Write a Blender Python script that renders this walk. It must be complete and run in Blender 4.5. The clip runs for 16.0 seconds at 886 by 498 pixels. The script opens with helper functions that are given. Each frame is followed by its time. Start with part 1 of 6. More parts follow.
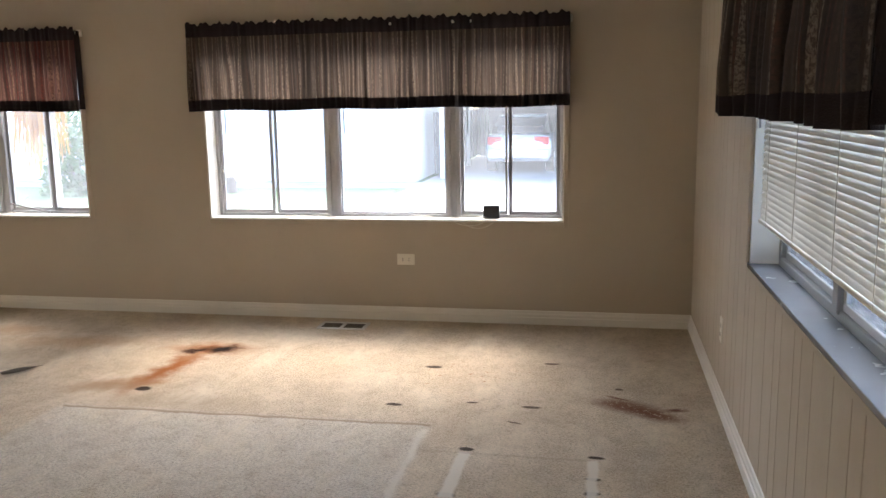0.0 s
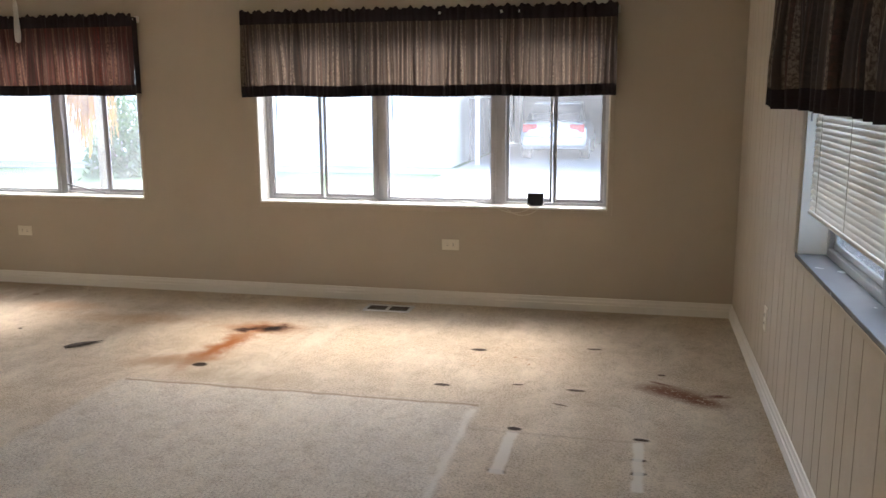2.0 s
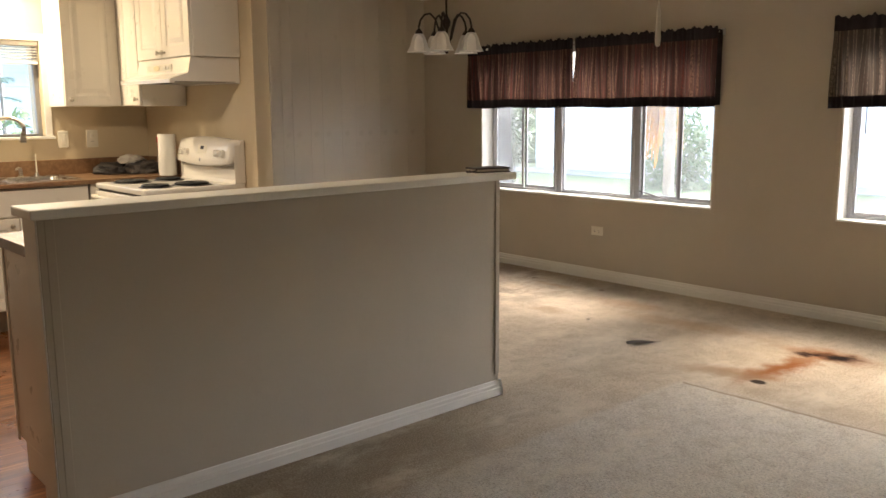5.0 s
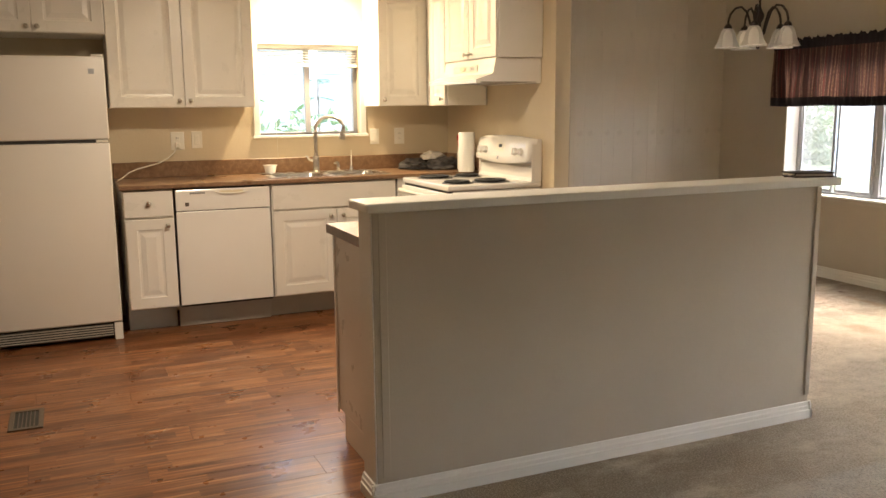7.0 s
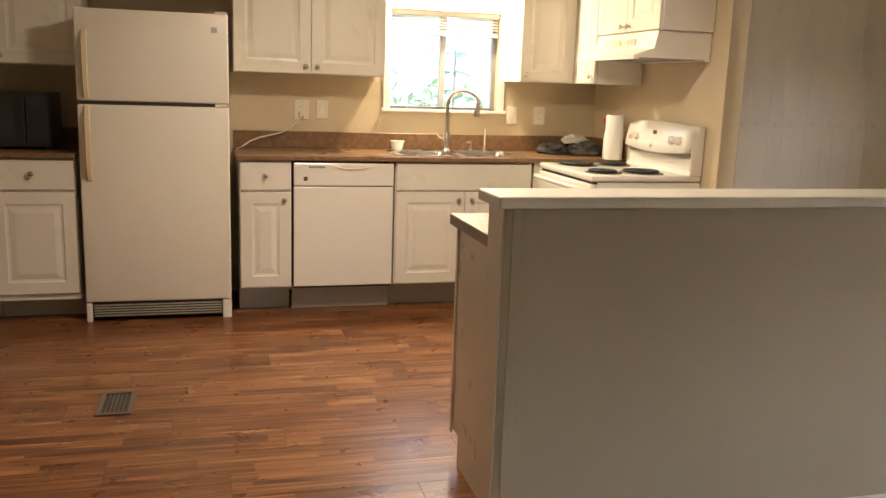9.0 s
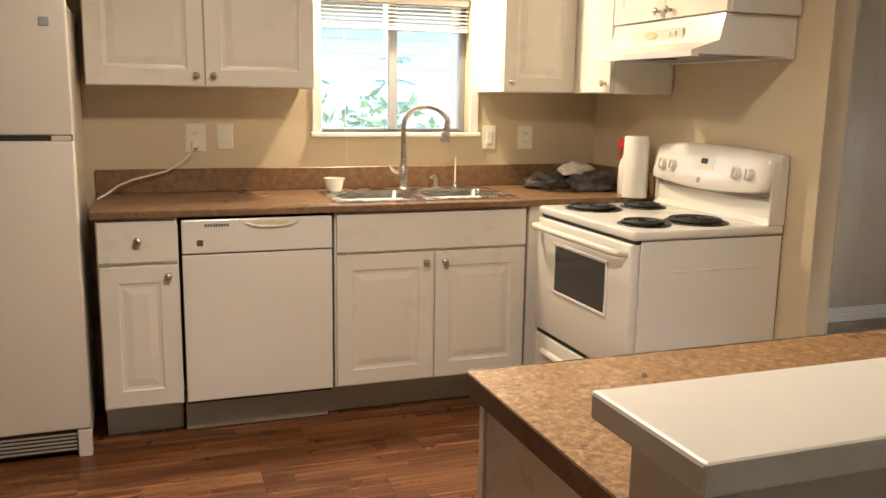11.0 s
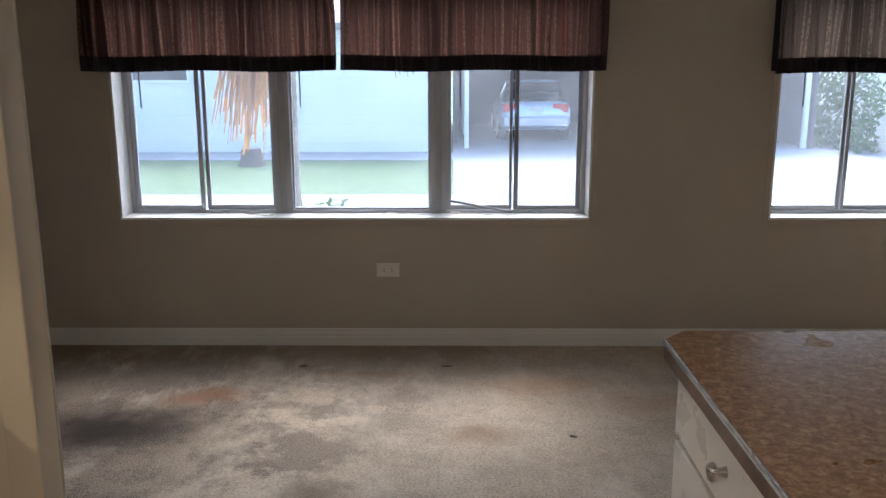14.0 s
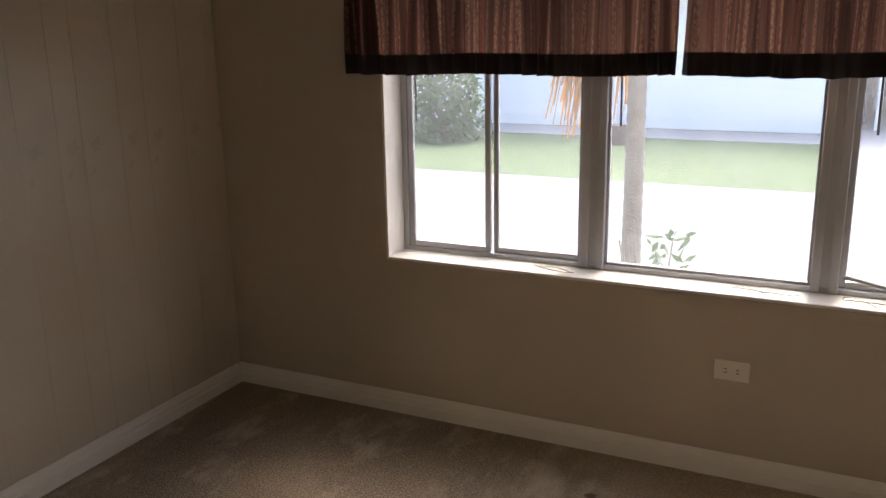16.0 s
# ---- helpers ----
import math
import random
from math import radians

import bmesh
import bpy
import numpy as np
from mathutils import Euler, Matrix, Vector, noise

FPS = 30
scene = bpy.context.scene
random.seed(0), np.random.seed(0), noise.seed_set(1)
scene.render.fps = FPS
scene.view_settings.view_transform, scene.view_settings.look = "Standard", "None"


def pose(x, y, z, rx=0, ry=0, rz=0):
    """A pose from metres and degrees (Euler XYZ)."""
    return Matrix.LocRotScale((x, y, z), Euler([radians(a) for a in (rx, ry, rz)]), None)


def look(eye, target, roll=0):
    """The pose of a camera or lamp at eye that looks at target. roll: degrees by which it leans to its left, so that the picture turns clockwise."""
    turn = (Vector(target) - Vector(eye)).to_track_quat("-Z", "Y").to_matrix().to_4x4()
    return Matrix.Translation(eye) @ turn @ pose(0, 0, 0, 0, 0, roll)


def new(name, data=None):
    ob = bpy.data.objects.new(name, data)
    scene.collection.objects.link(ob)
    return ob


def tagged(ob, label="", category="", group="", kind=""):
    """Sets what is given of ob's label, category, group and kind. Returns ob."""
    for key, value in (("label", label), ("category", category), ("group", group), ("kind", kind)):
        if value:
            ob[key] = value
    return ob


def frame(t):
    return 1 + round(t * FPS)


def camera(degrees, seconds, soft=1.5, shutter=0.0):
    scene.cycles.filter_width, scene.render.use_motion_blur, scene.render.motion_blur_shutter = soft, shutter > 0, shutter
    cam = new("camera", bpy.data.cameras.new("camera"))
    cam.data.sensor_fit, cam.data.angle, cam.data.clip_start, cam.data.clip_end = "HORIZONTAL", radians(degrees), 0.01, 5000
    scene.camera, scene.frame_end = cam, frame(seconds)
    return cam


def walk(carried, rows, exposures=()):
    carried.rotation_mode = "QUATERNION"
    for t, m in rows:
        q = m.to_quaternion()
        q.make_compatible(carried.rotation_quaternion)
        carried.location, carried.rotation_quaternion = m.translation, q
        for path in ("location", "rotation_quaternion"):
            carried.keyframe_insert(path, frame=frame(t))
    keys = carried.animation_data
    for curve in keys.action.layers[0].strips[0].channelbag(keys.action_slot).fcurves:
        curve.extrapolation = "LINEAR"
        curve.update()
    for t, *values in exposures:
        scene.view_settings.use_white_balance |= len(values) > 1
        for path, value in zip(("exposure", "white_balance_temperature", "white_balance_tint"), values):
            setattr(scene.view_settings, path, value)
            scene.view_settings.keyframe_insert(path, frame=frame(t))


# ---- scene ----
cam = camera(55.1, 16.0)
PATH = [
    (0, (0.527, 0.175, 1.409), (0.162, 2.112, 1.067), -0.9),
    (0.5, (0.534, 0.148, 1.41), (0.22, 2.094, 1.069), -0.5),
    (1, (0.527, 0.103, 1.422), (0.36, 2.063, 1.062), -0.7),
    (1.5, (0.487, 0.052, 1.42), (0.282, 2.007, 1.05), -0.2),
    (2, (0.454, 0.047, 1.425), (0.022, 1.964, 1.052), -0.3),
    (2.5, (0.41, 0.047, 1.426), (-0.233, 1.904, 1.055), -0.4),
    (3, (0.375, 0.035, 1.423), (-0.487, 1.804, 1.065), -0.5),
    (3.5, (0.348, 0.008, 1.427), (-0.718, 1.665, 1.085), -0.7),
    (4, (0.312, -0.013, 1.412), (-0.907, 1.539, 1.084), -0.6),
    (4.5, (0.294, -0.02, 1.41), (-1.056, 1.419, 1.079), -0.5),
    (5, (0.288, -0.018, 1.386), (-1.183, 1.298, 1.059), -0.4),
    (5.2, (0.296, -0.024, 1.405), (-1.218, 1.239, 1.074), -0.5),
    (7.3, (0.171, -0.145, 1.4), (-1.665, 0.575, 1.069), -0.4),
    (7.5, (0.156, -0.147, 1.393), (-1.696, 0.529, 1.058), -0.3),
    (8, (0.08, -0.152, 1.386), (-1.794, 0.442, 1.02), 0.1),
    (8.2, (0.033, -0.139, 1.381), (-1.851, 0.416, 1.002), 0.4),
    (10.3, (-1.361, 0.311, 1.366), (-3.262, 0.812, 0.995), 2.7),
    (10.5, (-1.534, 0.317, 1.352), (-3.438, 0.807, 0.99), 2.2),
    (11, (-1.931, 0.317, 1.394), (-3.783, 0.983, 1.039), 0.9),
    (11.5, (-2.277, 0.400, 1.412), (-4.056, 1.237, 1.049), 1.2),
    (12, (-2.616, 0.451, 1.405), (-4.181, 1.637, 1.022), 0.3),
    (12.5, (-2.955, 0.534, 1.407), (-4.112, 2.114, 1.001), -1.0),
    (13, (-3.257, 0.722, 1.418), (-3.981, 2.535, 0.982), -0.8),
    (13.5, (-3.493, 0.94, 1.43), (-3.79, 2.869, 0.994), -0.7),
    (14, (-3.629, 1.273, 1.413), (-3.65, 3.228, 0.989), -0.1),
    (14.5, (-3.647, 1.641, 1.396), (-3.57, 3.594, 0.972), 0.3),
    (15, (-3.636, 1.997, 1.447), (-3.659, 3.945, 0.993), 0.6),
    (15.5, (-3.6, 2.351, 1.518), (-4.048, 4.239, 1.033), 0.6),
    (16, (-3.648, 2.604, 1.541), (-4.498, 4.344, 1.04), -1.0),
]
# exposure along the walk
EXPOSURES = [(0.0, 3.5, 5950, 11), (1.5, 3.5, 5950, 11), (3.0, 3.3, 5950, 11), (4.0, 3.15, 6200, 10), (5.2, 3.4, 6450, 10), (8.0, 3.85, 6550, 10), (11.0, 3.6, 6200, 11), (11.5, 3.45, 6000, 12),
             (12.0, 3.45, 5750, 12), (13.0, 2.95, 5200, 12), (14.0, 2.5, 5300, 11), (15.0, 2.3, 5750, 14), (15.5, 2.3, 6150, 16), (16.0, 2.5, 6550, 17)]
walk(cam, [(t, look(eye, target, roll)) for t, eye, target, roll in PATH], EXPOSURES)

# ---- world and light ----
world = bpy.data.worlds.new("world")
scene.world = world
world.use_nodes = True
wn = world.node_tree
sky = wn.nodes.new("ShaderNodeTexSky")
sky.sky_type = "NISHITA"
sky.sun_disc = False
sky.sun_elevation = radians(48)
sky.sun_rotation = radians(9)
sky.air_density = 1.0
sky.dust_density = 5.0
wn.links.new(sky.outputs[0], wn.nodes["Background"].inputs[0])
SKY = 0.15
wn.nodes["Background"].inputs[1].default_value = SKY

sun = new("sun", bpy.data.lights.new("sun", "SUN"))
sun.data.energy = 0.55
sun.data.angle = radians(100)
sun.data.color = (0.94, 0.97, 1.0)
sun.matrix_world = look((1.7, 10.8, 12.2), (0, 0, 0))

KITCHEN_LIGHT = 2.7
SINK_LIGHT = 2.6


def lamp(name, watts, size, eye, target, colour):
    ob = new(name, bpy.data.lights.new(name, "AREA"))
    ob.data.shape = "DISK"
    ob.data.energy, ob.data.size, ob.data.color = watts, size, colour
    ob.matrix_world = look(eye, target)
    return ob


WARM = (1.0, 0.83, 0.62)
lamp("kitchen_lamp", KITCHEN_LIGHT, 0.28, (-3.67, 0.78, 2.262), (-3.67, 0.781, 0), WARM)
lamp("sink_lamp", SINK_LIGHT, 0.14, (-5.72, 1.50, 2.245), (-5.72, 1.501, 0), (1.0, 0.80, 0.52))


# ---- materials ----
class Mat:
    """A node material with small helpers."""

    def __init__(self, name, rough=0.5, metal=0.0, colour=(0.5, 0.5, 0.5), spec=0.5):
        self.m = bpy.data.materials.new(name)
        self.m.use_nodes = True
        self.t = self.m.node_tree
        self.b = self.t.nodes["Principled BSDF"]
        self.set("Roughness", rough)
        self.set("Metallic", metal)
        self.set("Base Color", (*colour, 1))
        self.set("Specular IOR Level", spec)

    def set(self, key, v):
        self.put(self.b.inputs[key], v)

    def put(self, sock, v):
        if isinstance(v, bpy.types.NodeSocket):
            self.t.links.new(v, sock)
        else:
            sock.default_value = v

    def node(self, kind, **kw):
        return self.t.nodes.new(kind)

    def coord(self, which="Object", scale=(1, 1, 1), loc=(0, 0, 0), rot=(0, 0, 0)):
        c = self.node("ShaderNodeTexCoord")
        p = self.node("ShaderNodeMapping")
        self.t.links.new(c.outputs[which], p.inputs[0])
        p.inputs["Scale"].default_value = scale
        p.inputs["Location"].default_value = loc
        p.inputs["Rotation"].default_value = rot
        return p.outputs[0]

    def noise(self, vec, scale=5, detail=4, rough=0.55, distort=0.0, colour=False):
        n = self.node("ShaderNodeTexNoise")
        self.put(n.inputs["Vector"], vec)
        n.inputs["Scale"].default_value = scale
        n.inputs["Detail"].default_value = detail
        n.inputs["Roughness"].default_value = rough
        n.inputs["Distortion"].default_value = distort
        return n.outputs["Color" if colour else "Fac"]

    def ramp(self, fac, stops):
        r = self.node("ShaderNodeValToRGB")
        self.put(r.inputs[0], fac)
        while len(r.color_ramp.elements) < len(stops):
            r.color_ramp.elements.new(0.5)
        for e, (p, c) in zip(r.color_ramp.elements, stops):
            e.position = p
            e.color = (*c, 1) if isinstance(c, tuple) else (c, c, c, 1)
        return r.outputs[0]

    def mix(self, fac, a, b, mode="MIX"):
        n = self.node("ShaderNodeMix")
        n.data_type, n.blend_type = "RGBA", mode
        self.put(n.inputs[0], fac)
        self.put(n.inputs[6], (*a, 1) if isinstance(a, tuple) else a)
        self.put(n.inputs[7], (*b, 1) if isinstance(b, tuple) else b)
        return n.outputs[2]

    def math(self, op, a, b=0.0, c=0.0):
        n = self.node("ShaderNodeMath")
        n.operation = op
        self.put(n.inputs[0], a)
        self.put(n.inputs[1], b)
        self.put(n.inputs[2], c)
        return n.outputs[0]

    def xyz(self, vec):
        n = self.node("ShaderNodeSeparateXYZ")
        self.put(n.inputs[0], vec)
        return n.outputs[0], n.outputs[1], n.outputs[2]

    def bump(self, height, strength=0.3, dist=0.01):
        n = self.node("ShaderNodeBump")
        n.inputs["Strength"].default_value = strength
        n.inputs["Distance"].default_value = dist
        self.put(n.inputs["Height"], height)
        self.set("Normal", n.outputs[0])


def painted(name, colour, rough=0.55, var=0.06, grain=90, bump=0.12, dirt=0.0, dirt_colour=(0.3, 0.24, 0.16)):
    """Paint with uneven tone, roller grain and a few scuffs."""
    k = Mat(name, rough)
    v = k.coord()
    big = k.noise(v, 1.7, 4)
    lo = tuple(c * (1 - var) for c in colour)
    hi = tuple(min(1, c * (1 + var)) for c in colour)
    col = k.ramp(big, [(0.3, lo), (0.7, hi)])
    if dirt:
        spots = k.ramp(k.noise(v, 6, 6, 0.7), [(0.60, 0.0), (0.78, 1.0)])
        col = k.mix(k.math("MULTIPLY", spots, dirt), col, dirt_colour)
    k.set("Base Color", col)
    k.set("Roughness", k.ramp(k.noise(v, 9, 3), [(0.3, rough - 0.07), (0.7, rough + 0.07)]))
    k.bump(k.noise(v, grain, 3), bump, 0.004)
    return k.m


def metal(name, colour, rough=0.3, brushed=True):
    k = Mat(name, rough, 1.0, colour)
    v = k.coord(scale=(1, 1, 40) if brushed else (1, 1, 1))
    k.set("Roughness", k.ramp(k.noise(v, 14, 3), [(0.3, rough - 0.08), (0.7, rough + 0.1)]))
    return k.m


def plain(name, colour, rough=0.5, spec=0.5, var=0.05):
    k = Mat(name, rough, 0.0, colour, spec)
    v = k.coord()
    k.set("Base Color", k.ramp(k.noise(v, 7, 4), [(0.3, tuple(c * (1 - var) for c in colour)), (0.7, tuple(c * (1 + var) for c in colour))]))
    k.bump(k.noise(v, 160, 2), 0.05, 0.002)
    return k.m


M_WALL = painted("wall_paint_beige", (0.50, 0.437, 0.347), 0.6, 0.05, 70, 0.15, 0.12)
M_WALLK = painted("kitchen_paint_cream", (0.62, 0.52, 0.36), 0.5, 0.05, 55, 0.25, 0.10)
# same beige as the other walls, kept lighter to imitate daylight on it
M_WALLG = painted("panel_semigloss_daylit", (0.555, 0.485, 0.385), 0.34, 0.05, 30, 0.06, 0.08)
M_WALLG.node_tree.nodes["Principled BSDF"].inputs["Coat Weight"].default_value = 0.6
M_WALLG.node_tree.nodes["Principled BSDF"].inputs["Coat Roughness"].default_value = 0.36
M_CEIL = painted("ceiling_paint", (0.78, 0.75, 0.68), 0.8, 0.03, 40, 0.4)
M_TRIM = painted("trim_white_paint", (0.80, 0.775, 0.72), 0.4, 0.04, 60, 0.08, 0.15)
M_CAB = painted("cabinet_white_thermofoil", (0.80, 0.765, 0.70), 0.32, 0.03, 30, 0.02)
M_REG = plain("register_brown_enamel", (0.10, 0.075, 0.055), 0.45)
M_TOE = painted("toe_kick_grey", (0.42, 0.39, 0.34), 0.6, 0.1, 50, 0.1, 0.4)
M_ENAMEL = painted("white_enamel", (0.82, 0.79, 0.74), 0.18, 0.02, 20, 0.01)
M_FRIDGE = painted("fridge_textured_white", (0.78, 0.735, 0.665), 0.38, 0.02, 220, 0.10, 0.06)
M_IVORY = plain("yellowed_plastic", (0.72, 0.62, 0.42), 0.4)
M_PLATE = plain("ivory_cover_plate", (0.78, 0.74, 0.64), 0.35)
M_SLOT = plain("dark_slot", (0.03, 0.028, 0.025), 0.6)
M_BLACK = plain("black_plastic", (0.018, 0.018, 0.02), 0.35)
M_COIL = plain("burner_coil_black", (0.014, 0.014, 0.015), 0.55)
M_PAN = metal("drip_pan_dark", (0.10, 0.10, 0.10), 0.35, False)
M_NICKEL = metal("brushed_nickel", (0.55, 0.52, 0.47), 0.28)
M_STEEL = metal("stainless_steel", (0.58, 0.57, 0.55), 0.26)
M_ALU = Mat("window_aluminium", 0.45, 0.35, (0.50, 0.51, 0.53)).m
M_ALUD = Mat("window_aluminium_dark", 0.45, 0.35, (0.32, 0.32, 0.33)).m
M_BRONZE = metal("oil_bronze", (0.05, 0.04, 0.035), 0.4, False)
M_BLIND = painted("blind_slat", (0.76, 0.74, 0.69), 0.45, 0.03, 30, 0.02, 0.1)
M_CORD = plain("white_cord", (0.72, 0.68, 0.60), 0.6)
M_TOWEL = painted("paper_towel", (0.86, 0.84, 0.80), 0.9, 0.02, 60, 0.5)
M_RED = plain("red_plastic", (0.55, 0.03, 0.03), 0.3)
M_BAG = plain("dark_plastic_bag", (0.085, 0.078, 0.074), 0.5, 0.4, 0.3)
M_RAG = painted("white_cloth", (0.66, 0.62, 0.56), 0.9, 0.1, 80, 0.5)
M_LEATHER = painted("dark_leather", (0.045, 0.03, 0.025), 0.45, 0.2, 80, 0.3)
M_CARDS = plain("pale_edge", (0.6, 0.5, 0.38), 0.6)
M_SILL = painted("sill_worn_grey", (0.19, 0.205, 0.23), 0.22, 0.14, 18, 0.06, 0.35, (0.20, 0.18, 0.17))


def glass(name, tint=(1, 1, 1), rough=0.0, haze=0.030):
    """A pane: mostly clear, with a mirror share at grazing angles and a dust film that also imitates glare."""
    k = Mat(name)
    tr = k.node("ShaderNodeBsdfTransparent")
    tr.inputs[0].default_value = (*tint, 1)
    gl = k.node("ShaderNodeBsdfGlossy")
    gl.inputs["Roughness"].default_value = rough
    fr = k.node("ShaderNodeFresnel")
    fr.inputs[0].default_value = 1.45
    mx = k.node("ShaderNodeMixShader")
    k.t.links.new(fr.outputs[0], mx.inputs[0])
    k.t.links.new(tr.outputs[0], mx.inputs[1])
    k.t.links.new(gl.outputs[0], mx.inputs[2])
    # pale film: some dust, mostly a stand-in for glare over the view
    film = k.node("ShaderNodeBsdfTranslucent")
    film.inputs[0].default_value = (0.92, 0.96, 1.0, 1)
    dust_veil = k.node("ShaderNodeMixShader")
    dirt = k.ramp(k.noise(k.coord(), 3.0, 5, 0.6), [(0.3, haze * 0.6), (0.7, haze * 1.4)])
    k.put(dust_veil.inputs[0], dirt)
    k.t.links.new(mx.outputs[0], dust_veil.inputs[1])
    k.t.links.new(film.outputs[0], dust_veil.inputs[2])
    k.t.links.new(dust_veil.outputs[0], k.t.nodes["Material Output"].inputs[0])
    return k.m


M_GLASS = glass("window_glass", (0.93, 0.96, 0.97))
M_OVENGLASS = plain("oven_glass", (0.035, 0.037, 0.038), 0.08, 0.6)


def frosted():
    k = Mat("frosted_glass_shade", 0.35, 0, (0.86, 0.84, 0.80))
    k.set("Transmission Weight", 0.35)
    k.set("Subsurface Weight", 0.0)
    v = k.coord()
    k.bump(k.noise(v, 60, 2), 0.2, 0.003)
    return k.m


M_SHADE = frosted()


def glow(name, colour, strength):
    k = Mat(name)
    k.set("Emission Color", (*colour, 1))
    k.set("Emission Strength", strength)
    return k.m


M_GLOW = glow("lit_diffuser", (1.0, 0.84, 0.6), 1.6)


def fabric(name, dark, mid, light, red):
    """Gathered valance cloth with fine vertical stripes; lets some light through."""
    k = Mat(name, 0.9)
    uv = k.coord("UV")
    x, y, z = k.xyz(uv)
    n = k.node("ShaderNodeTexNoise")
    n.noise_dimensions = "1D"
    n.inputs["Scale"].default_value = 60
    n.inputs["Detail"].default_value = 3
    k.put(n.inputs["W"], x)
    n.inputs["Detail"].default_value = 1
    n.inputs["Scale"].default_value = 30
    stripe = k.ramp(n.outputs["Fac"], [(0.36, dark), (0.42, red), (0.47, mid), (0.53, dark), (0.60, light)])
    dash = k.ramp(k.noise(k.coord("UV", (110, 70, 1)), 1.0, 3, 0.65, 0.8), [(0.42, 0.0), (0.58, 1.0)])
    weave = k.noise(k.coord("UV", (900, 400, 1)), 1.0, 2)
    base = k.ramp(weave, [(0.3, dark), (0.7, mid)])
    col = k.mix(k.math("ADD", k.math("MULTIPLY", dash, 0.75), 0.15), base, stripe)
    k.set("Base Color", col)
    tl = k.node("ShaderNodeBsdfTranslucent")
    k.put(tl.inputs[0], k.mix(0.35, col, light))
    mx = k.node("ShaderNodeMixShader")
    mx.inputs[0].default_value = 0.22
    k.t.links.new(k.b.outputs[0], mx.inputs[1])
    k.t.links.new(tl.outputs[0], mx.inputs[2])
    k.t.links.new(mx.outputs[0], k.t.nodes["Material Output"].inputs[0])
    k.bump(weave, 0.4, 0.002)
    return k.m


# one striped fabric in two tints that stand in for its differing light
M_CLOTH_RED = fabric("valance_cloth_maroon_tint", (0.030, 0.013, 0.013), (0.075, 0.027, 0.024), (0.25, 0.14, 0.095), (0.19, 0.030, 0.024))
M_CLOTH_BRN = fabric("valance_cloth_brown_tint", (0.030, 0.021, 0.018), (0.075, 0.050, 0.038), (0.25, 0.19, 0.14), (0.11, 0.05, 0.036))
M_HEM = painted("valance_hem_cloth", (0.022, 0.015, 0.016), 0.95, 0.25, 200, 0.5)


def laminate(name, base, dark, light, scale=1.0):
    """Mottled countertop laminate."""
    k = Mat(name, 0.3)
    v = k.coord()
    a = k.noise(v, 30 * scale, 6, 0.7, 0.6)
    b = k.noise(v, 120 * scale, 4, 0.7)
    col = k.ramp(a, [(0.3, dark), (0.5, base), (0.72, light)])
    col = k.mix(k.ramp(b, [(0.48, 0.0), (0.70, 0.65)]), col, dark)
    k.set("Base Color", col)
    k.set("Roughness", k.ramp(k.noise(v, 4, 3), [(0.3, 0.25), (0.7, 0.42)]))
    k.bump(b, 0.03, 0.002)
    return k.m


M_COUNTER = laminate("counter_laminate_brown", (0.225, 0.128, 0.066), (0.155, 0.083, 0.042), (0.31, 0.195, 0.11))
M_EDGE = laminate("counter_edge_brown", (0.14, 0.075, 0.04), (0.09, 0.045, 0.022), (0.2, 0.115, 0.065), 0.6)


def wood_floor():
    """Three-strip wood-look laminate board; grain runs along the board."""
    k = Mat("laminate_board", 0.3)
    info = k.node("ShaderNodeObjectInfo")
    c = k.coord("Object")
    x, y, z = k.xyz(c)
    strip = k.math("FLOOR", k.math("MULTIPLY", k.math("ADD", x, 0.096), 15.6))
    w = k.node("ShaderNodeTexWhiteNoise")
    w.noise_dimensions = "2D"
    comb = k.node("ShaderNodeCombineXYZ")
    k.put(comb.inputs[0], strip)
    k.put(comb.inputs[1], k.math("MULTIPLY", info.outputs["Random"], 91.7))
    k.put(w.inputs["Vector"], comb.outputs[0])
    shift = w.outputs["Value"]
    seg = k.math("FLOOR", k.math("ADD", k.math("MULTIPLY", y, 2.3), k.math("MULTIPLY", shift, 7.0)))
    w2 = k.node("ShaderNodeTexWhiteNoise")
    w2.noise_dimensions = "3D"
    comb2 = k.node("ShaderNodeCombineXYZ")
    k.put(comb2.inputs[0], strip)
    k.put(comb2.inputs[1], seg)
    k.put(comb2.inputs[2], info.outputs["Random"])
    k.put(w2.inputs["Vector"], comb2.outputs[0])
    tone = w2.outputs["Value"]
    off = k.node("ShaderNodeCombineXYZ")
    k.put(off.inputs[0], k.math("ADD", k.math("MULTIPLY", x, 60.0), k.math("MULTIPLY", tone, 40.0)))
    k.put(off.inputs[1], k.math("ADD", k.math("MULTIPLY", y, 1.7), k.math("MULTIPLY", info.outputs["Random"], 50.0)))
    k.put(off.inputs[2], k.math("MULTIPLY", tone, 13.0))
    grain = k.noise(off.outputs[0], 1.0, 5, 0.6, 0.5)
    col = k.ramp(grain, [(0.30, (0.045, 0.014, 0.006)), (0.44, (0.13, 0.045, 0.016)), (0.56, (0.22, 0.085, 0.030)), (0.70, (0.42, 0.20, 0.085))])
    col = k.mix(k.ramp(tone, [(0.0, 0.5), (0.5, 0.0)]), col, (0.075, 0.024, 0.009))
    col = k.mix(k.ramp(tone, [(0.70, 0.0), (1.0, 0.30)]), col, (0.40, 0.19, 0.08))
    k.set("Base Color", col)
    k.set("Roughness", k.ramp(k.noise(c, 5, 3), [(0.3, 0.24), (0.7, 0.40)]))
    k.bump(grain, 0.06, 0.003)
    return k.m


M_BOARD = wood_floor()


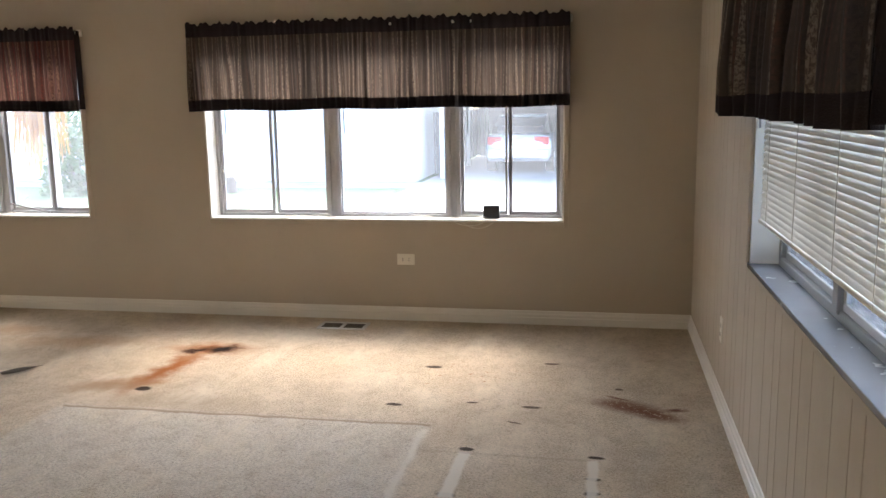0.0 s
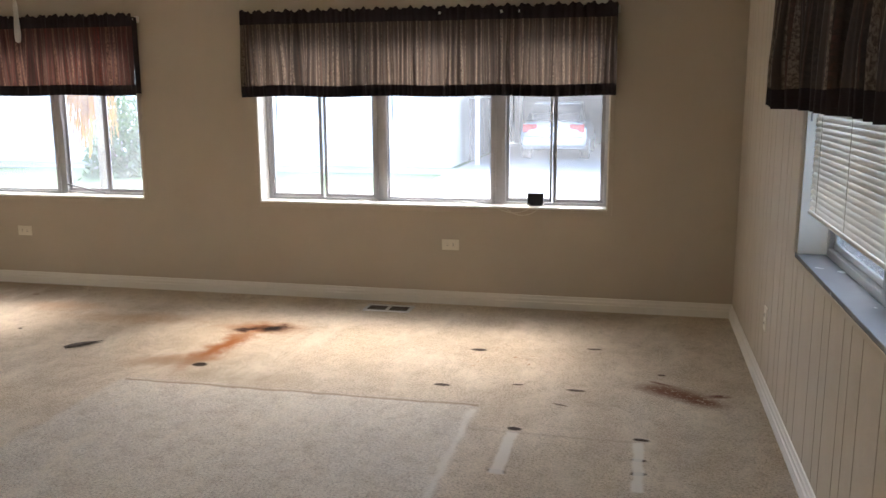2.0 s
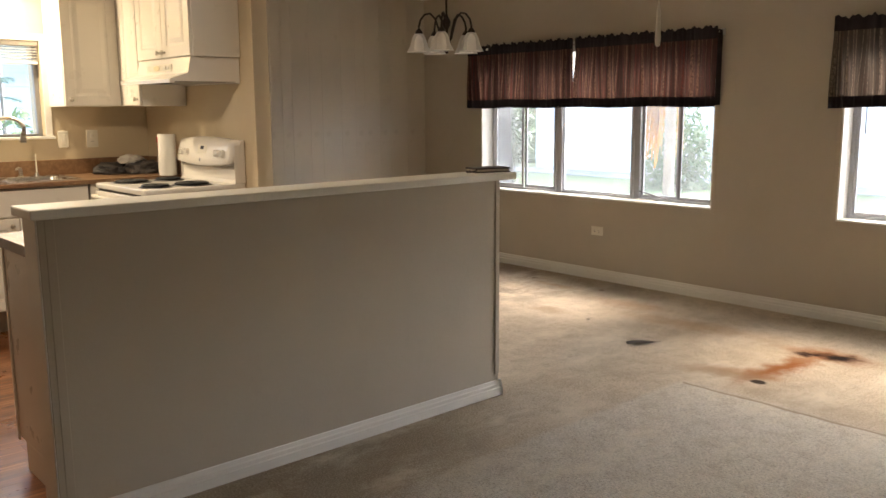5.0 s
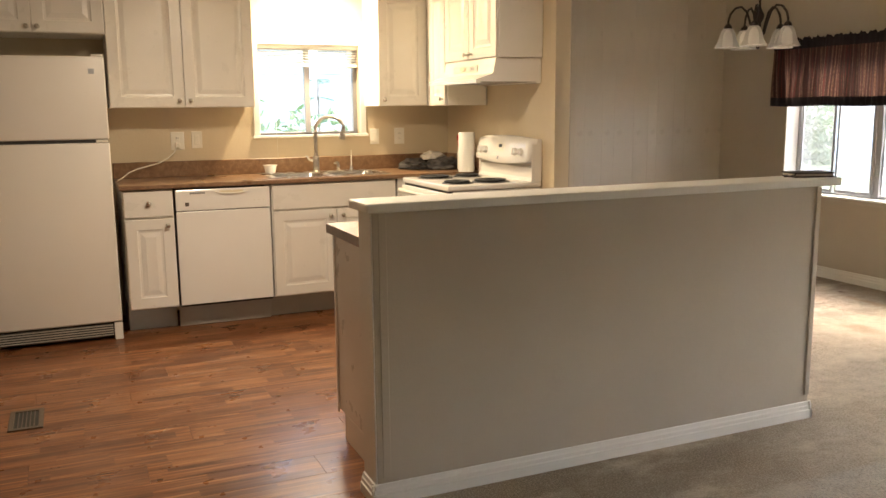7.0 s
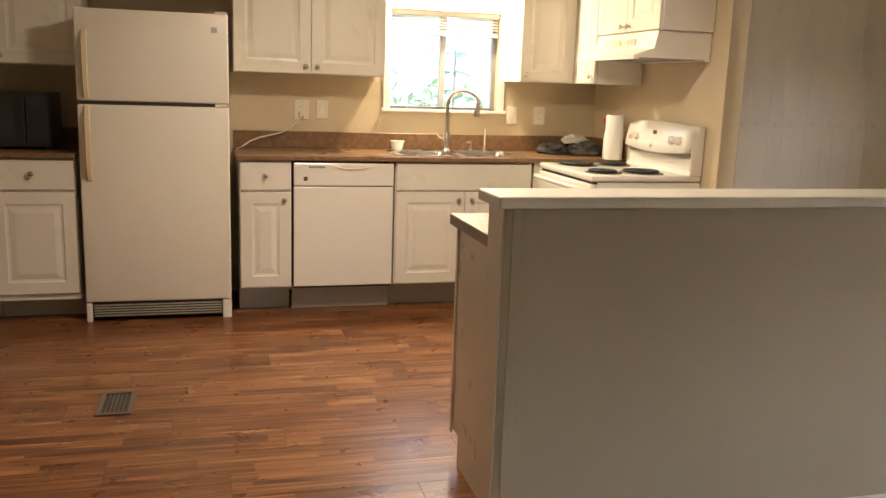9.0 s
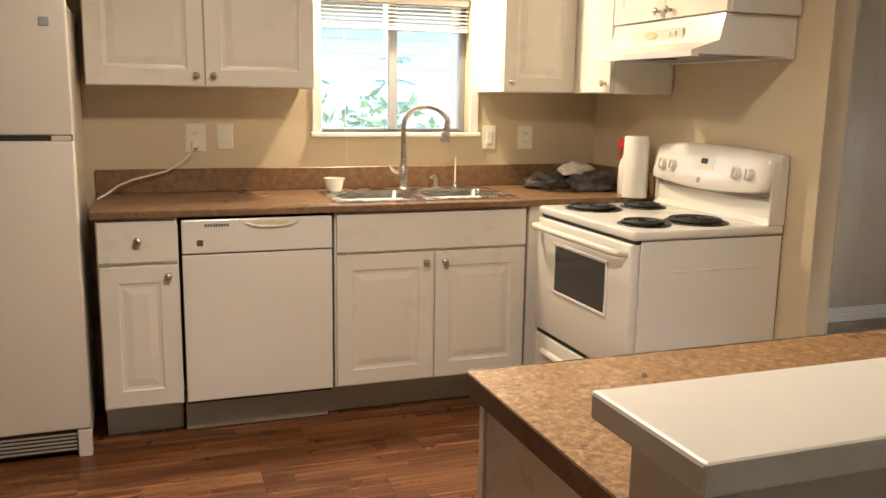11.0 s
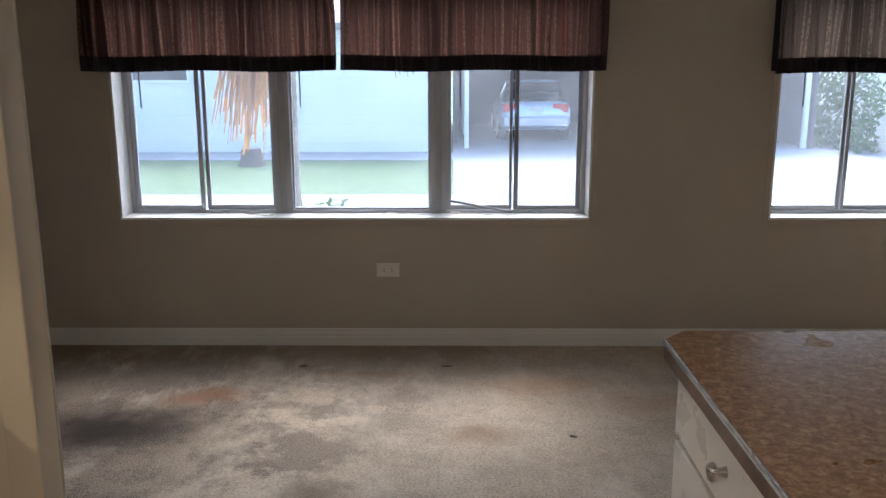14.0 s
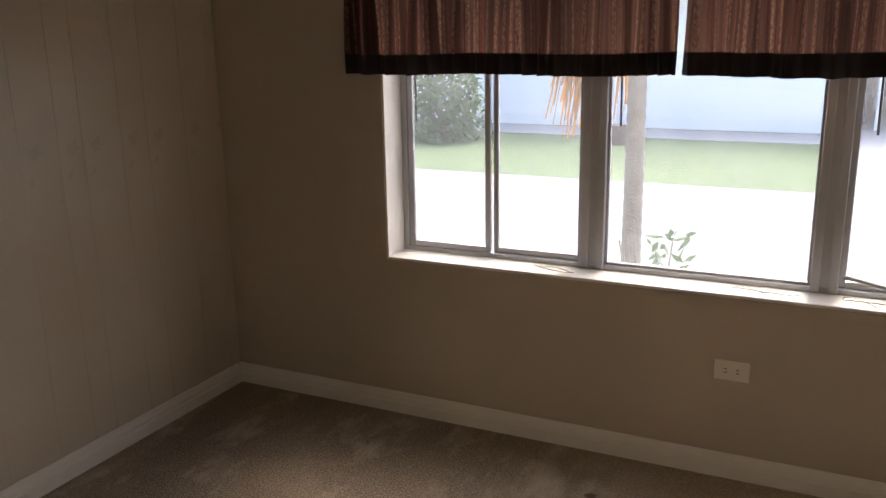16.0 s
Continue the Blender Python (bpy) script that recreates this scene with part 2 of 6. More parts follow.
def carpet():
    """Worn beige cut pile with furniture dents as dark spots, traffic soil, rust and burn stains, painted wall shade.
    """
    k = Mat("carpet_beige_pile", 0.95, spec=0.1)
    v = k.coord()
    x, y, z = k.xyz(v)
    warp = k.noise(v, 7, 5, 0.6, colour=True)
    wx, wy, _ = k.xyz(warp)
    px = k.math("ADD", x, k.math("MULTIPLY", k.math("SUBTRACT", wx, 0.5), 0.22))
    py = k.math("ADD", y, k.math("MULTIPLY", k.math("SUBTRACT", wy, 0.5), 0.22))
    qx = k.math("ADD", x, k.math("MULTIPLY", k.math("SUBTRACT", wx, 0.5), 0.05))
    qy = k.math("ADD", y, k.math("MULTIPLY", k.math("SUBTRACT", wy, 0.5), 0.05))

    def spot(cx, cy, rx, ry=None, turn=0.0, soft=0.5, fine=False):
        """1 inside an uneven ellipse, falling to 0 at its edge."""
        ry = ry or rx
        a, b = (qx, qy) if fine else (px, py)
        dx, dy = k.math("SUBTRACT", a, cx), k.math("SUBTRACT", b, cy)
        c, s = math.cos(turn), math.sin(turn)
        u = k.math("ADD", k.math("MULTIPLY", dx, c / rx), k.math("MULTIPLY", dy, s / rx))
        w = k.math("ADD", k.math("MULTIPLY", dx, -s / ry), k.math("MULTIPLY", dy, c / ry))
        d = k.math("SQRT", k.math("ADD", k.math("MULTIPLY", u, u), k.math("MULTIPLY", w, w)))
        m = k.node("ShaderNodeMapRange")
        m.interpolation_type = "SMOOTHSTEP"
        k.put(m.inputs[0], d)
        m.inputs[1].default_value, m.inputs[2].default_value = 1.0, 1.0 - soft
        m.inputs[3].default_value, m.inputs[4].default_value = 0.0, 1.0
        return m.outputs[0]

    def area(x0, x1, y0, y1, soft=0.05):
        """1 inside a rectangle with slightly uneven edges."""
        out = None
        for val, lo, hi in ((qx, x0, x1), (qy, y0, y1)):
            for edge, sign in ((lo, 1), (hi, -1)):
                m = k.node("ShaderNodeMapRange")
                m.interpolation_type = "SMOOTHSTEP"
                k.put(m.inputs[0], val)
                m.inputs[1].default_value = edge - sign * soft
                m.inputs[2].default_value = edge + sign * soft
                out = m.outputs[0] if out is None else k.math("MULTIPLY", out, m.outputs[0])
        return out

    cloud = k.noise(v, 2.3, 6, 0.65)
    fine = k.noise(v, 11, 6, 0.7)
    tuft = k.noise(k.coord(scale=(1.0, 1.3, 1.0)), 85, 5, 0.8)
    pile = k.noise(v, 150, 3, 0.8)
    mottle = k.noise(v, 17, 7, 0.82, 0.3)
    tread = k.noise(k.coord(scale=(1.0, 0.45, 1.0), rot=(0, 0, 0.4)), 4.2, 6, 0.72)
    col = k.ramp(cloud, [(0.34, (0.55, 0.45, 0.33)), (0.5, (0.70, 0.59, 0.445)), (0.66, (0.79, 0.68, 0.535))])
    # paler rectangle where a rug lay, and the yellower strip by the windows
    col = k.mix(k.math("MULTIPLY", spot(-1.4, 4.45, 2.6, 0.95, 0, 0.8), 0.4), col, (0.62, 0.47, 0.29))
    col = k.mix(k.math("MULTIPLY", area(-2.02, -0.20, 0.6, 3.66, 0.03), 0.85), col, k.ramp(fine, [(0.38, (0.62, 0.56, 0.47)), (0.62, (0.88, 0.84, 0.75))]))
    # darker brown tone over the dining corner
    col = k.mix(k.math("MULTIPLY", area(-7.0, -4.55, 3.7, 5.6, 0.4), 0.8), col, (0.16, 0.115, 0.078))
    # shade at the foot of the window wall, painted into the pile colour
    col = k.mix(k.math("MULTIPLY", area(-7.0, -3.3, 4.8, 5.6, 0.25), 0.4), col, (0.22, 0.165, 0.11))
    # soil blotches in the dining area, then the walkway
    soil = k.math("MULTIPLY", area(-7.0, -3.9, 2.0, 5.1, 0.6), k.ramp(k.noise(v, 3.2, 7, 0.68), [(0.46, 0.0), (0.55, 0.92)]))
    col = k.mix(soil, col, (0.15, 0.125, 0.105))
    col = k.mix(k.math("MULTIPLY", spot(-2.25, 1.4, 0.62, 2.1, 0.12, 0.7), 0.75), col, (0.19, 0.145, 0.10))
    col = k.mix(k.math("MULTIPLY", k.ramp(fine, [(0.48, 0.0), (0.70, 0.75)]), 0.45), col, (0.30, 0.225, 0.15))
    # pile: dark gaps between tufts and lighter tips
    col = k.mix(k.ramp(tuft, [(0.40, 0.62), (0.54, 0.0)]), col, (0.21, 0.16, 0.108))
    col = k.mix(k.ramp(mottle, [(0.36, 0.34), (0.50, 0.0)]), col, (0.27, 0.205, 0.14))
    col = k.mix(k.ramp(tread, [(0.50, 0.0), (0.68, 0.55)]), col, (0.80, 0.70, 0.545))
    col = k.mix(k.ramp(tread, [(0.30, 0.28), (0.46, 0.0)]), col, (0.30, 0.235, 0.165))
    col = k.mix(k.ramp(pile, [(0.46, 0.0), (0.64, 0.55)]), col, (0.78, 0.68, 0.53))
    stains = (
        (-5.0, 4.40, 0.48, 0.30, 0.2, (0.045, 0.035, 0.028), 0.95),
        (-4.70, 4.75, 0.22, 0.11, 0.1, (0.36, 0.16, 0.07), 0.6),
        (-4.55, 3.35, 0.30, 0.16, 0.4, (0.08, 0.06, 0.05), 0.7),
        (-4.1, 3.9, 0.16, 0.12, 0.0, (0.12, 0.085, 0.06), 0.6),
        (-5.5, 4.2, 0.30, 0.20, 0.0, (0.10, 0.08, 0.06), 0.6),
        (-3.5, 4.35, 0.20, 0.10, 0.0, (0.34, 0.22, 0.12), 0.5),
        (-4.0, 5.02, 0.28, 0.06, 0.0, (0.36, 0.20, 0.09), 0.4),
        (-2.6, 4.7, 0.55, 0.16, 0.1, (0.46, 0.25, 0.10), 0.45),
        (-3.2, 4.9, 0.40, 0.14, 0.0, (0.46, 0.25, 0.11), 0.45),
        (-1.70, 4.66, 0.30, 0.13, 0.1, (0.34, 0.13, 0.04), 0.9),
        (-1.90, 4.02, 0.26, 0.10, 0.3, (0.38, 0.20, 0.08), 0.6),
        (-1.77, 4.28, 0.10, 0.50, -0.1, (0.32, 0.115, 0.03), 1.0),
        (-1.64, 4.66, 0.15, 0.085, 0.15, (0.018, 0.009, 0.006), 1.0),
        (-1.80, 4.62, 0.10, 0.065, 0.5, (0.04, 0.015, 0.008), 1.0),
        (-1.95, 3.95, 0.30, 0.10, 0.3, (0.34, 0.22, 0.12), 0.6),
    )
    for cx, cy, rx, ry, turn, c, amount in stains:
        col = k.mix(k.math("MULTIPLY", spot(cx, cy, rx * 1.25, ry * 1.25, turn, 0.9), amount), col, c)
    marks = (
        (-1.735, 3.945, 0.055, 0.042, 0.0, (0.035, 0.02, 0.013), 0.95),
        (0.65, 4.03, 0.20, 0.085, -0.35, (0.20, 0.085, 0.045), 0.9),
        (0.78, 3.93, 0.18, 0.075, -0.45, (0.19, 0.08, 0.04), 0.9),
        (0.88, 4.00, 0.07, 0.026, 0.1, (0.14, 0.05, 0.03), 0.9),
        (0.62, 4.13, 0.09, 0.014, -0.5, (0.16, 0.06, 0.03), 0.8),
        (-0.345, 4.495, 0.050, 0.026, 0.0, (0.05, 0.036, 0.025), 0.95),
        (0.275, 4.63, 0.050, 0.020, 0.0, (0.10, 0.07, 0.05), 0.9),
        (-0.42, 3.90, 0.050, 0.024, 0.0, (0.06, 0.042, 0.03), 0.95),
        (0.22, 3.95, 0.055, 0.020, 0.0, (0.08, 0.06, 0.04), 0.9),
        (-0.06, 3.98, 0.035, 0.016, 0.0, (0.10, 0.07, 0.05), 0.9),
        (0.16, 3.75, 0.050, 0.009, -0.4, (0.12, 0.085, 0.06), 0.9),
        (0.63, 4.26, 0.025, 0.018, 0.0, (0.12, 0.08, 0.06), 0.9),
        (0.0, 3.43, 0.040, 0.022, 0.0, (0.05, 0.036, 0.026), 0.95),
        (-0.01, 3.02, 0.040, 0.022, 0.0, (0.05, 0.036, 0.026), 0.95),
        (0.525, 3.42, 0.040, 0.018, 0.0, (0.06, 0.042, 0.03), 0.95),
        (0.515, 3.22, 0.040, 0.018, 0.0, (0.06, 0.042, 0.03), 0.95),
        (0.51, 3.10, 0.040, 0.018, 0.0, (0.06, 0.042, 0.03), 0.95),
        (-4.343, 5.14, 0.030, 0.022, 0.0, (0.12, 0.06, 0.035), 0.8),
        (-3.654, 5.142, 0.034, 0.022, 0.0, (0.14, 0.06, 0.03), 0.8),
        (-3.15, 4.35, 0.018, 0.014, 0.0, (0.03, 0.03, 0.03), 0.9),
        (-4.35, 3.05, 0.06, 0.04, 0.4, (0.05, 0.04, 0.03), 0.8),
    )
    shred = k.ramp(k.noise(v, 38, 4, 0.8), [(0.34, 0.0), (0.46, 1.0)])
    for cx, cy, rx, ry, turn, c, amount in marks:
        if cx > 0.55 and rx > 0.05:
            col = k.mix(k.math("MULTIPLY", k.math("MULTIPLY", spot(cx, cy, rx * 1.15, ry * 1.35, turn, 0.8, True), shred), amount), col, c)
            continue
        col = k.mix(k.math("MULTIPLY", spot(cx, cy, rx, ry, turn, 0.45, True), amount), col, c)
    # rust freckles and the pressed pale strips of a cabinet that stood here
    freck = k.math("MULTIPLY", spot(-0.1, 4.35, 0.55, 0.40, 0.0, 0.9), k.ramp(k.noise(v, 26, 3, 0.6), [(0.62, 0.0), (0.70, 0.9)]))
    col = k.mix(freck, col, (0.30, 0.12, 0.05))
    col = k.mix(k.math("MULTIPLY", area(-0.235, -0.205, 2.4, 3.62, 0.012), 0.6), col, (0.80, 0.75, 0.66))
    col = k.mix(k.math("MULTIPLY", k.math("MULTIPLY", spot(-1.45, 3.80, 0.75, 0.16, 0.0, 0.8), 0.55), k.ramp(fine, [(0.35, 1.0), (0.65, 0.3)])), col, (0.36, 0.27, 0.17))
    for x0, x1, y0, y1 in ((-0.035, 0.015, 3.0, 3.40), (0.49, 0.53, 2.95, 3.39)):
        col = k.mix(k.math("MULTIPLY", area(x0, x1, y0, y1, 0.008), 0.85), col, (0.82, 0.77, 0.68))
    col = k.mix(k.math("MULTIPLY", area(-2.0, -0.2, 3.655, 3.675, 0.008), 0.7), col, (0.28, 0.21, 0.14))
    col = k.mix(k.math("MULTIPLY", area(-0.2, 0.5, 3.385, 3.400, 0.006), 0.25), col, (0.30, 0.23, 0.16))
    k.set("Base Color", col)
    k.set("Sheen Weight", 0.0)
    k.bump(k.math("ADD", k.math("MULTIPLY", tuft, 1.0), k.math("MULTIPLY", fine, 1.6)), 0.9, 0.011)
    return k.m


M_CARPET = carpet()


def ground_mat(name, a, b, scale, rough=0.9, bump=0.3):
    k = Mat(name, rough)
    v = k.coord()
    col = k.ramp(k.noise(v, scale, 6, 0.7), [(0.3, a), (0.7, b)])
    col = k.mix(k.math("MULTIPLY", k.ramp(k.noise(v, scale * 0.12, 4), [(0.4, 0.0), (0.7, 1.0)]), 0.35), col, tuple(c * 0.7 for c in a))
    k.set("Base Color", col)
    k.bump(k.noise(v, scale * 6, 3), bump, 0.02)
    return k.m


M_GRASS = ground_mat("lawn_grass", (0.042, 0.080, 0.022), (0.10, 0.145, 0.045), 4.0)
M_ROAD = ground_mat("pale_asphalt", (0.17, 0.17, 0.175), (0.23, 0.225, 0.225), 5.0)
M_CONC = ground_mat("concrete", (0.27, 0.265, 0.26), (0.36, 0.35, 0.34), 3.0)
M_SIDING = painted("white_siding", (0.84, 0.83, 0.81), 0.6, 0.03, 20, 0.05)
M_ROOF = ground_mat("shingles_grey", (0.16, 0.155, 0.15), (0.24, 0.23, 0.22), 8.0)


def leafy(name, a, b, scale, share):
    """Thin foliage: a third of the light passes through it."""
    k = Mat(name, 0.5)
    v = k.coord()
    col = k.ramp(k.noise(v, scale, 5, 0.7), [(0.3, a), (0.7, b)])
    k.set("Base Color", col)
    tl = k.node("ShaderNodeBsdfTranslucent")
    k.put(tl.inputs[0], col)
    mx = k.node("ShaderNodeMixShader")
    mx.inputs[0].default_value = share
    k.t.links.new(k.b.outputs[0], mx.inputs[1])
    k.t.links.new(tl.outputs[0], mx.inputs[2])
    k.t.links.new(mx.outputs[0], k.t.nodes["Material Output"].inputs[0])
    return k.m


M_LEAF = leafy("leaf_green", (0.07, 0.13, 0.045), (0.15, 0.22, 0.09), 12.0, 0.35)
M_DEAD = leafy("dead_frond", (0.30, 0.14, 0.03), (0.55, 0.27, 0.06), 14.0, 0.4)
M_STUMP = ground_mat("stump_bark", (0.10, 0.075, 0.06), (0.18, 0.13, 0.10), 9.0, 0.95, 0.6)
M_BARK = ground_mat("palm_bark", (0.20, 0.17, 0.14), (0.33, 0.29, 0.25), 9.0, 0.95, 0.6)
M_CARPAINT = Mat("silver_car_paint", 0.25, 0.6, (0.50, 0.54, 0.60)).m
M_TAIL = plain("tail_lamp_red", (0.55, 0.02, 0.03), 0.15)
M_TYRE = plain("tyre_rubber", (0.02, 0.02, 0.02), 0.8)
M_DARKGLASS = plain("dark_glass", (0.03, 0.035, 0.045), 0.06)
M_FENCE = painted("dark_fence", (0.12, 0.11, 0.11), 0.8, 0.15, 40, 0.2)


# ---- building helpers ----
def bx(bm, x0, x1, y0, y1, z0, z1, bevel=0.0, seg=1):
    """An axis-aligned block, with its edges rounded by bevel."""
    made = bmesh.ops.create_cube(bm, size=1.0)
    m = Matrix.Translation(((x0 + x1) / 2, (y0 + y1) / 2, (z0 + z1) / 2)) @ Matrix.Diagonal((abs(x1 - x0), abs(y1 - y0), abs(z1 - z0), 1))
    bmesh.ops.transform(bm, matrix=m, verts=made["verts"])
    if bevel:
        edges = list({e for v in made["verts"] for e in v.link_edges})
        bmesh.ops.bevel(bm, geom=edges, offset=bevel, segments=seg, affect="EDGES", profile=0.5)
    return bm


def box(x0, x1, y0, y1, z0, z1, bevel=0.0, seg=1):
    return bx(bmesh.new(), x0, x1, y0, y1, z0, z1, bevel, seg)


def rod(bm, a, b, r, r2=None, n=12):
    """A straight round bar from a to b."""
    a, b = Vector(a), Vector(b)
    made = bmesh.ops.create_cone(bm, cap_ends=True, segments=n, radius1=r, radius2=r if r2 is None else r2, depth=(b - a).length)
    turn = (b - a).to_track_quat("Z", "Y").to_matrix().to_4x4()
    bmesh.ops.transform(bm, matrix=Matrix.Translation((a + b) / 2) @ turn, verts=made["verts"])
    return bm


def tube(bm, pts, r, n=8):
    """A bent round bar along the points."""
    pts = [Vector(p) for p in pts]
    rings = []
    side = None
    for i, p in enumerate(pts):
        d = (pts[min(i + 1, len(pts) - 1)] - pts[max(i - 1, 0)]).normalized()
        if side is None:
            side = d.orthogonal().normalized()
        side = (side - d * side.dot(d)).normalized()
        up = d.cross(side)
        rr = r[i] if isinstance(r, (list, tuple)) else r
        rings.append([bm.verts.new(p + (side * math.cos(a) + up * math.sin(a)) * rr) for a in (2 * math.pi * j / n for j in range(n))])
    for a, b in zip(rings, rings[1:]):
        for j in range(n):
            bm.faces.new((a[j], a[(j + 1) % n], b[(j + 1) % n], b[j]))
    bm.faces.new(rings[0][::-1])
    bm.faces.new(rings[-1])
    return bm


def lathe(bm, profile, m=Matrix(), n=20, close=False):
    """A turned shape: (radius, height) pairs round the local z axis, placed by m."""
    rings = []
    for r, h in profile:
        rings.append([bm.verts.new(m @ Vector((r * math.cos(2 * math.pi * j / n), r * math.sin(2 * math.pi * j / n), h))) for j in range(n)])
    for a, b in zip(rings, rings[1:]):
        for j in range(n):
            bm.faces.new((a[j], a[(j + 1) % n], b[(j + 1) % n], b[j]))
    if close:
        bm.faces.new(rings[0][::-1])
        bm.faces.new(rings[-1])
    return bm


def prism(bm, profile, x0, x1):
    """A closed (y, z) outline drawn out along x."""
    a = [bm.verts.new((x0, y, z)) for y, z in profile]
    b = [bm.verts.new((x1, y, z)) for y, z in profile]
    n = len(profile)
    for i in range(n):
        bm.faces.new((a[i], b[i], b[(i + 1) % n], a[(i + 1) % n]))
    bm.faces.new(a[::-1])
    bm.faces.new(b)
    bmesh.ops.recalc_face_normals(bm, faces=bm.faces)
    return bm


def mesh_of(name, bm, material, smooth=False):
    me = bpy.data.meshes.new(name)
    bm.normal_update()
    if smooth:
        for f in bm.faces:
            f.smooth = True
        if smooth != "all":
            for e in bm.edges:
                if len(e.link_faces) == 2 and e.calc_face_angle(0) > radians(38):
                    e.smooth = False
    bm.to_mesh(me)
    bm.free()
    me.materials.append(material)
    return me


def part(name, bm, material, parent, label="", smooth=False):
    ob = new(name, mesh_of(name, bm, material, smooth))
    ob.parent = parent
    return tagged(ob, label)


def thing(name, m, label, category, group="", kind=""):
    """An Empty that stands at the thing's base and carries its parts."""
    ob = new(name)
    ob.empty_display_size = 0.1
    ob.matrix_world = m
    return tagged(ob, label, category, group, kind)


def solid(name, bm, material, label, category, kind="", m=None, smooth=False, group=""):
    ob = new(name, mesh_of(name, bm, material, smooth))
    if m is not None:
        ob.matrix_world = m
    return tagged(ob, label, category, group, kind)


# ---- plan ----
YF = 5.455          # front wall, inner face
XR = 1.08           # right wall, inner face
XD = -6.08          # dining room's side wall
XK = -5.95          # kitchen's side wall
YB = -2.30          # wall behind
YS = 2.61           # stove wall, kitchen face
CEIL = 2.40
GROUND = -0.45
T = 0.15
W1 = (-2.055, 0.300)
W2 = (-5.290, -2.940)
WZ = (0.655, 1.88)
W3 = (1.80, 3.47)
W3Z = (0.79, 1.90)
WK = (1.140, 1.890)
WKZ = (1.215, 1.855)

# ---- shell ----
bm = bmesh.new()
xs = [XD - T, W2[0], W2[1], W1[0], W1[1], XR + T]
for i in (0, 2, 4):
    bx(bm, xs[i], xs[i + 1], YF, YF + 0.19, -0.3, CEIL)
for a, b in (W1, W2):
    bx(bm, a, b, YF, YF + 0.19, -0.3, WZ[0])
    bx(bm, a, b, YF, YF + 0.19, WZ[1], CEIL)
solid("wall_north", bm, M_WALL, "beige painted wall with two wide window openings", "wall", "structure")

bm = bmesh.new()
bx(bm, XR + 0.006, XR + T, YB, W3[0], -0.3, CEIL)
bx(bm, XR + 0.006, XR + T, W3[1], YF, -0.3, CEIL)
bx(bm, XR + 0.006, XR + T, W3[0], W3[1], -0.3, W3Z[0])
bx(bm, XR + 0.006, XR + T, W3[0], W3[1], W3Z[1], CEIL)
wall_east = solid("wall_east", bm, M_WALL, "beige painted vertical board panelled wall with a window opening", "wall", "structure")

bm = box(XD - T, XD - 0.005, YS + 0.115, YF, -0.3, CEIL)
wall_west = solid("wall_west", bm, M_WALLG, "beige painted wall with faint vertical panel grooves", "wall", "structure")

bm = bmesh.new()
bx(bm, XK - T - 0.13, XK, YB, WK[0], -0.3, CEIL)
bx(bm, XK - T - 0.13, XK, WK[1], YS + 0.112, -0.3, CEIL)
bx(bm, XK - T - 0.13, XK, WK[0], WK[1], -0.3, WKZ[0])
bx(bm, XK - T - 0.13, XK, WK[0], WK[1], WKZ[1], CEIL)
solid("wall_kitchen_west", bm, M_WALLK, "beige painted kitchen wall with a small window opening", "wall", "structure")

solid("wall_stove", box(XK, -4.366, YS, YS + 0.11, -0.3, CEIL), M_WALLK, "beige painted wall stub behind the range", "wall", "structure")
solid("wall_south", box(XK - T, XR + T, YB - T, YB, -0.3, CEIL), M_WALL, "plain beige painted wall", "wall", "structure")
solid("ceiling", box(XD - T, XR + T, YB - T, YF + T, CEIL, CEIL + 0.12), M_CEIL, "flat white painted ceiling", "ceiling", "structure")


# unseen overhang, added to cut the daylight that enters window_3
solid("shade_board_east", box(XR + T, XR + T + 0.6, YB - T, YF + T, 2.18, 2.30), M_TRIM, "unseen white overhang added to shade the side window", "eave", "structure")


def panel_boards(wall, x_in, x_out, y_from, y_to, widths, z_top, holes=(), gap=0.0026, bevel=0.0016, mat=None):
    """Vertical boards with narrow grooves between them, around any opening."""
    y, i, cache = y_from, 0, {}
    while y < y_to - 0.02:
        w = min(widths[i % len(widths)], y_to - y)
        i += 1
        a, b = y + gap, y + w - gap
        y += w
        spans = [(a, b, 0.0, z_top)]
        for h0, h1, z0, z1 in holes:
            nxt = []
            for s0, s1, t0, t1 in spans:
                if s1 <= h0 or s0 >= h1:
                    nxt.append((s0, s1, t0, t1))
                    continue
                if s0 < h0:
                    nxt.append((s0, h0, t0, t1))
                if s1 > h1:
                    nxt.append((h1, s1, t0, t1))
                nxt.append((max(s0, h0), min(s1, h1), t0, z0))
                nxt.append((max(s0, h0), min(s1, h1), z1, t1))
            spans = nxt
        for s0, s1, t0, t1 in spans:
            key = (round(s1 - s0, 4), round(t1 - t0, 4))
            if key not in cache:
                cache[key] = mesh_of("board", box(min(x_in, x_out), max(x_in, x_out), 0, key[0], 0, key[1], bevel), mat or M_WALL)
            ob = new("board", cache[key])
            ob.location = (0, s0, t0)
            ob.parent = wall


# end trim of the wall stub
trim = thing("trim_wall_end", pose(-4.366, YS + 0.055, 0), "beige painted corner trim capping the wall stub end", "trim", kind="structure")
part("cap_board", box(0, 0.012, -0.056, 0.056, 0.09, CEIL, 0.002), M_WALLK, trim)
part("edge_bead", box(-0.020, 0.036, -0.064, -0.0562, 0.09, CEIL, 0.003, 2), M_WALLK, trim)
part("edge_bead", box(-0.022, 0.014, 0.0562, 0.064, 0.09, CEIL, 0.003, 2), M_WALL, trim)


